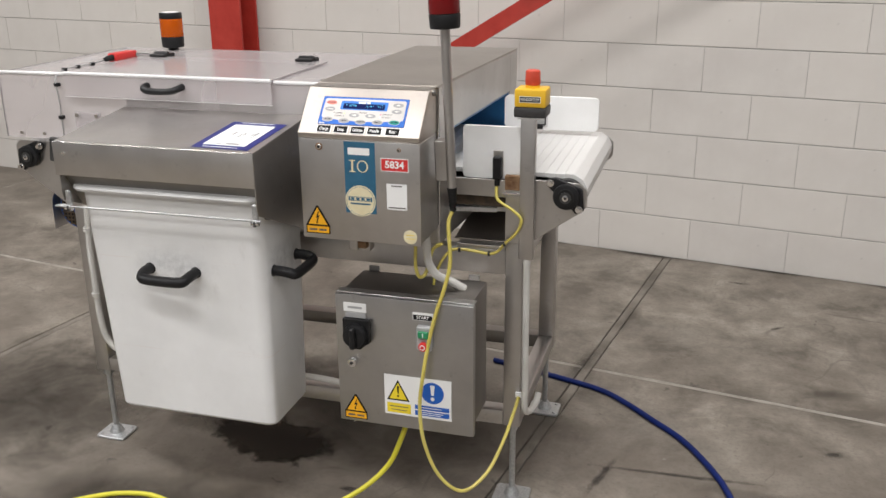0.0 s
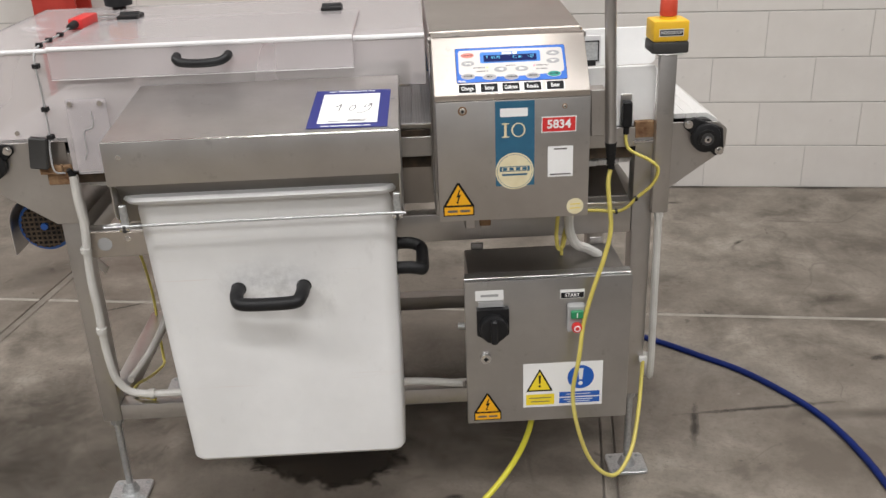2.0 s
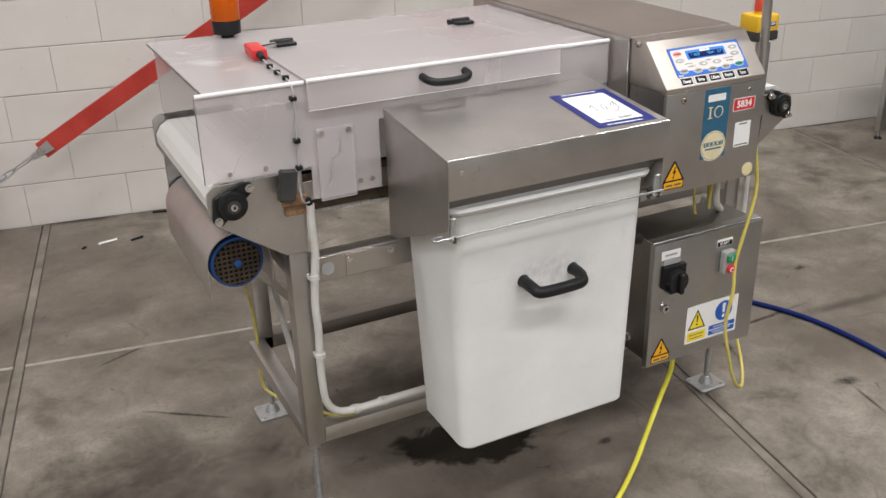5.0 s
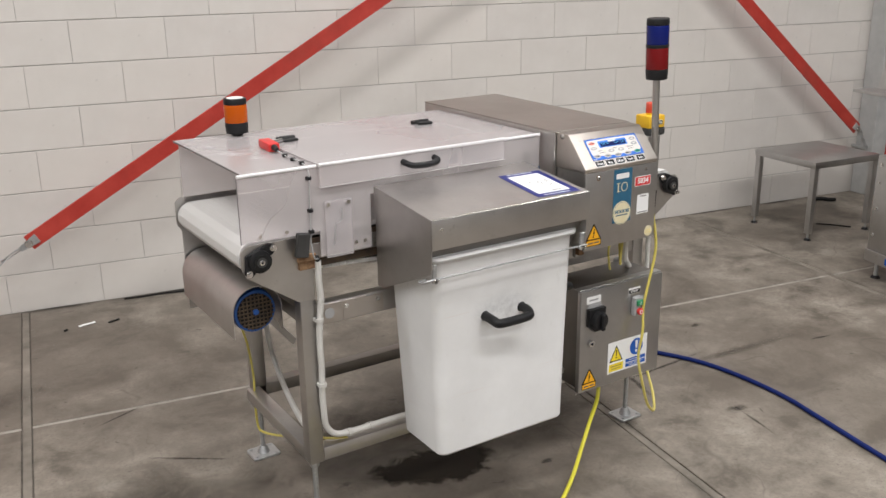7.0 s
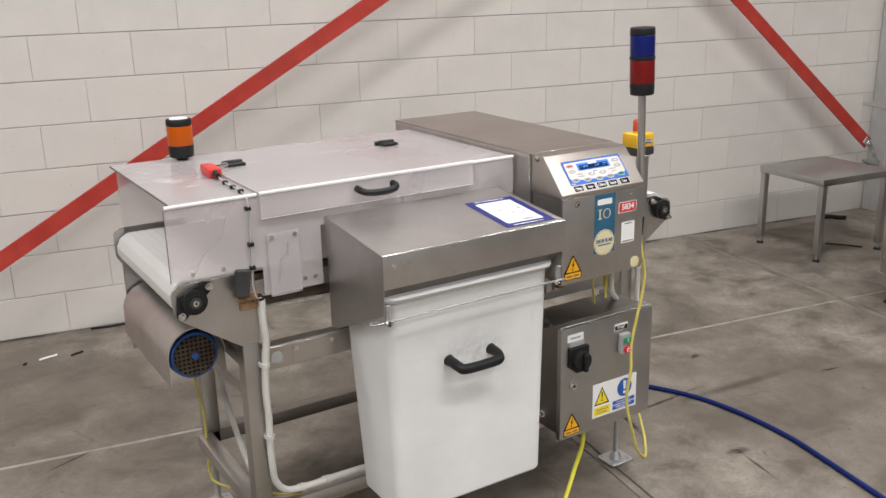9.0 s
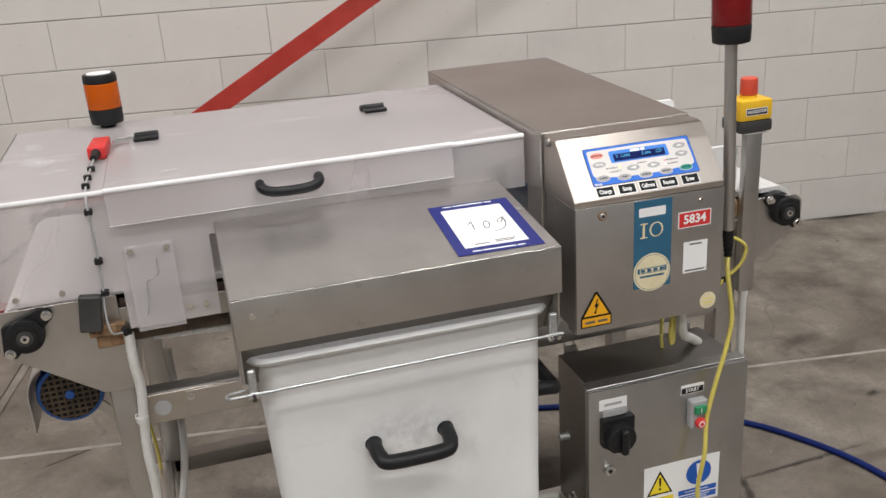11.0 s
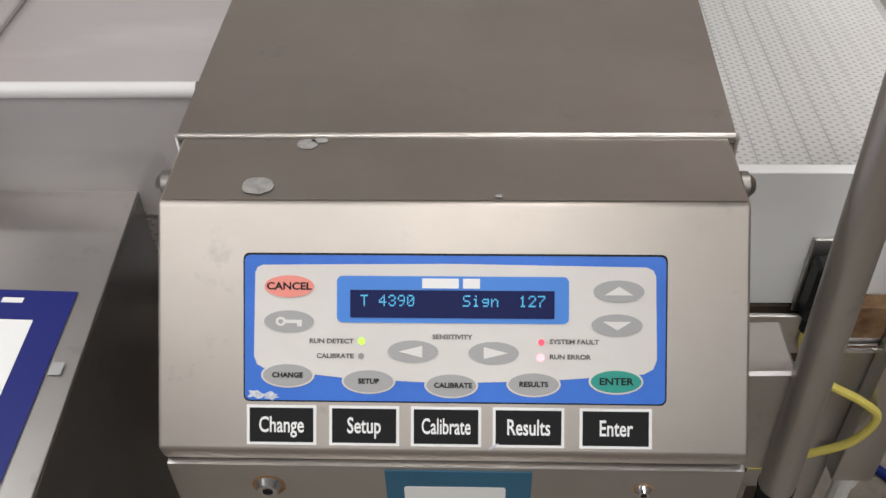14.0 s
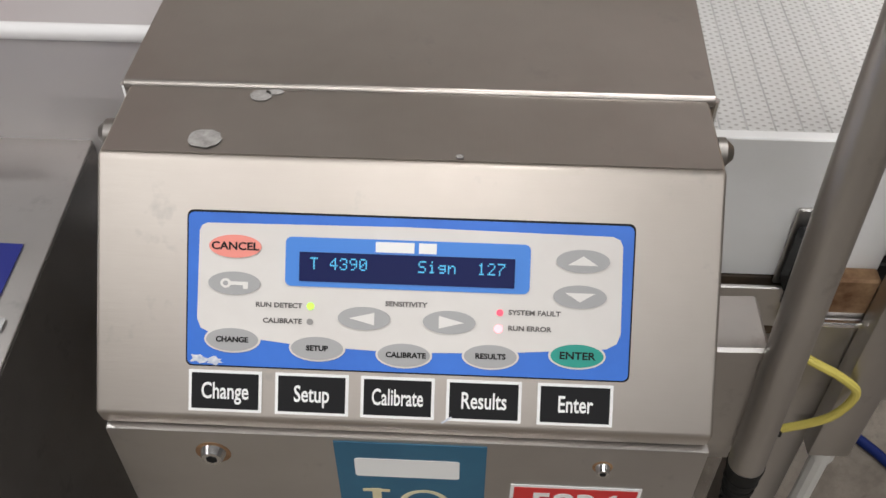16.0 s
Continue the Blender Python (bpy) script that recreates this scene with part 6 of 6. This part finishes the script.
# ---- the far corner ----
def low_table():
    t = thing("low_table", "small stainless steel table with square legs", "table")
    w, d, h = 0.57, 0.515, 0.512
    part("tabletop", box(0, w, 0, d, h - 0.042, h, 0.003, seg=2), STEEL_CABINET, t)
    for x in (0.005, w - 0.043):
        for y in (0.005, d - 0.043):
            leg = part("leg", box(x, x + 0.038, y, y + 0.038, 0.045, h - 0.042, 0.003), STEEL_CABINET, t)
            part("foot_stem", rod((x + 0.019, y + 0.019, 0.010), (x + 0.019, y + 0.019, 0.046), 0.007, n=10), GALVANISED, leg)
            part("foot", rod((x + 0.019, y + 0.019, 0.0), (x + 0.019, y + 0.019, 0.014), 0.024, 0.014, n=16), BLACK, leg)
    t.matrix_world = pose(2.378, 3.468, 0, 0, 0, -6.8)
    return t


low_table()


def hopper_machine():
    t = thing("hopper_machine", "stainless steel machine with a raised sloping hopper", "machine")
    part("machine_body", box(0.0, 1.1, -0.9, 0.0, 0.14, 0.70, 0.004, seg=2), STEEL_CABINET, t)
    part("body_rail", box(-0.012, -0.0005, -0.9, 0.0, 0.10, 0.165, 0.002), STEEL_CABINET, t)
    part("blue_mark", box(-0.0145, -0.0125, -0.32, -0.16, 0.115, 0.15), SIGN_BLUE, t)
    for x, y in ((0.04, -0.05), (1.05, -0.05), (0.04, -0.85), (1.05, -0.85)):
        leg = part("leg", rod((x, y, 0.012), (x, y, 0.14), 0.012, n=12), GALVANISED, t)
        part("foot", rod((x, y, 0.0), (x, y, 0.014), 0.028, 0.018, n=14), BLACK, leg)
    part("mast", box(0.75, 0.95, -0.50, -0.30, 0.70, 1.07, 0.004), STEEL_CABINET, t)
    part("tray", box(-0.20, 1.1, -0.95, 0.03, 1.052, 1.068, 0.003), STEEL_CABINET, t)
    part("hopper_panel", prism([(-0.085, 1.068), (-0.080, 1.068), (0.05, 1.70), (1.0, 1.70), (1.0, 1.068), (1.005, 1.068), (1.005, 1.705), (0.045, 1.705)], -0.90, -0.02, "y"), STEEL_CABINET, t)
    part("hopper_rear", prism([(-0.080, 1.069), (1.0, 1.069), (1.0, 1.70), (0.05, 1.70)], -0.030, -0.024, "y"), STEEL_CABINET, t)
    part("paper_sticker", box(-0.070, -0.060, -0.22, -0.14, 1.20, 1.25), PAPER, t)
    for z in (0.25, 0.40, 0.55, 0.65):
        part("bolt", hex_bolt((0.0, -0.03, z), (-1, 0, 0), 0.008, 0.006), CHROME, t)
    t.matrix_world = pose(2.085, 2.880, 0, 0, 0, -16)
    return t


hopper_machine()


# ---- floor marks ----
def stain(x, y, rx, ry, turn, m, label, lift=0.0008):
    bm = bmesh.new()
    bmesh.ops.create_circle(bm, cap_ends=True, segments=40, radius=1.0)
    ob = obj("floor_stain", bm, m)
    ob.matrix_world = pose(x, y, lift, 0, 0, turn) @ Matrix.Diagonal((rx, ry, 1, 1))
    return tagged(ob, label, "stain", kind="structure")


def streak(x0, y0, x1, y1, w, m, label, lift=0.0010):
    return stain((x0 + x1) / 2, (y0 + y1) / 2, math.hypot(x1 - x0, y1 - y0) / 2 * 1.15, w, math.degrees(math.atan2(y1 - y0, x1 - x0)), m, label, lift)


OIL_LABEL, GRIME_SHADE_LABEL, CHIP_LABEL = "dark wet oil patch on the concrete under the bin", "dark rubbed grime and painted shade on the concrete floor", "dark chipped mark in the concrete floor"
stain(-1.03, 2.515, 0.35, 0.17, -12, OIL, OIL_LABEL, 0.0014)
# three wide films: dirt plus shade painted under and beside the machine
stain(-0.78, 2.78, 1.00, 0.55, 0, GRIME_SHADED, GRIME_SHADE_LABEL, 0.0005)
stain(-2.05, 2.50, 0.75, 0.75, 0, GRIME_SHADED, GRIME_SHADE_LABEL, 0.0007)
stain(-1.25, 2.05, 0.75, 0.30, 6, GRIME_SHADED, GRIME_SHADE_LABEL, 0.0006)
stain(-0.682, 2.315, 0.045, 0.024, 10, CHIP, CHIP_LABEL)
stain(0.219, 2.20, 0.075, 0.036, -15, CHIP, CHIP_LABEL)
streak(0.219, 2.20, 0.165, 1.96, 0.012, CHIP, CHIP_LABEL)
streak(1.05, 2.475, 1.21, 2.448, 0.016, CHIP, CHIP_LABEL)
streak(0.10, 2.63, 1.18, 2.55, 0.050, GRIME, GRIME_SHADE_LABEL)
streak(0.085, 2.73, 0.0, 2.45, 0.022, CHIP, CHIP_LABEL)
streak(-0.05, 2.64, 0.62, 2.67, 0.016, CHIP, CHIP_LABEL, 0.0013)
stain(0.463, 4.40, 0.075, 0.026, -8, CHIP, CHIP_LABEL)
stain(0.744, 2.907, 0.050, 0.026, 12, CHIP, CHIP_LABEL)
stain(0.76, 3.33, 0.22, 0.075, 8, GRIME, GRIME_SHADE_LABEL)
stain(0.62, 3.90, 0.06, 0.02, 40, CHIP, CHIP_LABEL)
streak(-2.05, 3.50, -1.75, 3.62, 0.010, CHIP, CHIP_LABEL)
streak(-1.95, 3.20, -1.60, 2.95, 0.012, CHIP, CHIP_LABEL, 0.0013)
stain(-2.30, 3.95, 0.40, 0.18, 40, GRIME, GRIME_SHADE_LABEL)
for k in range(7):      # grime collected along the joint beside the machine
    p = WALL @ Vector((0.125 + 0.03 * math.sin(k * 2.1), -0.35 - 0.50 * k, 0.0))
    stain(p.x, p.y, 0.245, 0.055, 90 + WALL_ANGLE, GRIME, GRIME_SHADE_LABEL, 0.0011 + 0.0001 * (k % 3))
for k in range(11):     # dirt swept against the foot of the wall
    p = WALL @ Vector((-3.1 + 0.62 * k, -0.018, 0.0))
    stain(p.x, p.y, 0.305, 0.030 + 0.010 * (k % 3), WALL_ANGLE, CHIP, "dark dirt swept against the wall foot", 0.0009 + 0.0001 * (k % 3))
for k, (x, y, a, l) in enumerate(((-1.785, 4.661, 12, 0.085), (-1.658, 4.630, 20, 0.06), (-1.892, 4.638, 50, 0.02))):
    litter = obj("paper_scrap", sweep([(-l / 2, 0, 0.004), (-l / 6, 0.001, 0.005), (l / 4, 0, 0.004), (l / 2, 0.001, 0.005)], 0.0065, 7, 3), PAPER if k == 0 else RUBBER)
    for v in litter.data.vertices:
        v.co.z = max(0.0002, v.co.z * 0.8)
    litter.matrix_world = pose(x, y, 0.0, 0, 0, a)
    tagged(litter, "small scrap of litter lying on the concrete floor", "litter", "scraps on the floor")


# rod added to draw the dark crack at the wall foot
cable("cable_scrap", "thin dark rod standing in for a crack along the wall foot", "cable scrap",
      [(-1.53, 4.925, 0.006), (-1.44, 4.900, 0.007), (-1.36, 4.893, 0.006), (-1.28, 4.865, 0.009), (-1.20, 4.858, 0.006)], 0.0055, RUBBER, 7, 4)
cable("cable_scrap", "thin dark rod lying on the floor under the table", "cable scrap", [(2.76, 3.68, 0.005), (2.82, 3.60, 0.006), (2.88, 3.50, 0.005)], 0.0045, RUBBER, 7, 3)
lump = obj("floor_litter", sweep([(-0.08, 0, 0.014), (-0.02, 0.008, 0.018), (0.03, -0.004, 0.016), (0.08, 0.004, 0.014)], 0.014, 8, 3), RUBBER)
lump.matrix_world = pose(3.33, 4.03, 0, 0, 0, -44)
tagged(lump, "dark lump of litter lying on the floor behind the table", "litter", "scraps on the floor")


# ---- floor slabs ----
JOINTS_U = (U0, -6.36, -4.20, -2.04, 0.125, 2.20, 4.34, 6.48, 8.62, U1)
JOINTS_V = (V0, -9.8, -5.6, -1.395, 0.0)


def on_floor(name, bm, m):
    o = obj(name, bm, m)
    o.matrix_world = WALL
    o.parent = floor_ob
    o.matrix_parent_inverse = WALL.inverted()
    return o


GU, GV = 0.021, 0.011
for u0, u1 in zip(JOINTS_U, JOINTS_U[1:]):
    for v0, v1 in zip(JOINTS_V, JOINTS_V[1:]):
        on_floor("slab", box(u0 + GU, u1 - GU, v0 + GV, v1 - (GV if v1 < 0 else 0.004), -0.0079, 0.0, 0.0022), CONCRETE)
for u in JOINTS_U[1:-1]:
    on_floor("joint_band", box(u - 0.0165, u + 0.0165, V0, -0.004, -0.0079, -0.0010, 0.0025), GREY_FILLER)
for v in JOINTS_V[1:-1]:
    for u0, u1 in zip(JOINTS_U, JOINTS_U[1:]):
        on_floor("joint_filler", box(u0 + 0.0202, u1 - 0.0202, v - 0.0085, v + 0.0085, -0.0079, -0.0008, 0.001), SEALANT)


# ---- wall blocks ----
PITCH, COURSE, GAP, GAP_Z = 0.466, 0.2135, 0.0010, 0.0026
block_bm = box(-PITCH / 2 + GAP, PITCH / 2 - GAP, 0.0, 0.03, -COURSE / 2 + GAP_Z, COURSE / 2 - GAP_Z, 0.0014)
block_me = bpy.data.meshes.new("block")
block_bm.to_mesh(block_me), block_bm.free()
block_me.materials.append(BLOCK)
rest = []
rng = random.Random(3)
for n in range(int(CEILING / COURSE)):
    phase = 0.222 if n % 2 == 0 else -0.010
    k0, k1 = int((U0 - phase) / PITCH) + 1, int((U1 - phase) / PITCH) - 1
    for k in range(k0, k1):
        u, z = phase + (k + 0.5) * PITCH, (n + 0.5) * COURSE - 0.004
        if z < 0.1:
            z += 0.004
        off = rng.uniform(-0.0007, 0.0007)
        if -3.6 < u < 4.9 and n < 13:
            b = new("block", block_me)
            b.matrix_world = WALL @ Matrix.Translation((u, off, z))
            b.parent = wall_north
            b.matrix_parent_inverse = WALL.inverted()
        else:
            rest.append((u, off, z))
verts, faces = [], []
hx, hz = PITCH / 2 - GAP, COURSE / 2 - GAP_Z
for u, off, z in rest:
    i = len(verts)
    verts += [(u + sx * hx, off + y, z + sz * hz) for y in (0.0, 0.03) for sx, sz in ((-1, -1), (1, -1), (1, 1), (-1, 1))]
    faces += [tuple(i + j for j in f) for f in ((0, 1, 2, 3), (7, 6, 5, 4), (0, 4, 5, 1), (1, 5, 6, 2), (2, 6, 7, 3), (3, 7, 4, 0))]
far_me = bpy.data.meshes.new("far_blocks")
far_me.from_pydata(verts, [], faces)
far_me.materials.append(BLOCK)
far = new("far_blocks", far_me)
far.matrix_world = WALL
far.parent = wall_north
far.matrix_parent_inverse = WALL.inverted()
far["kind"] = "stuff"
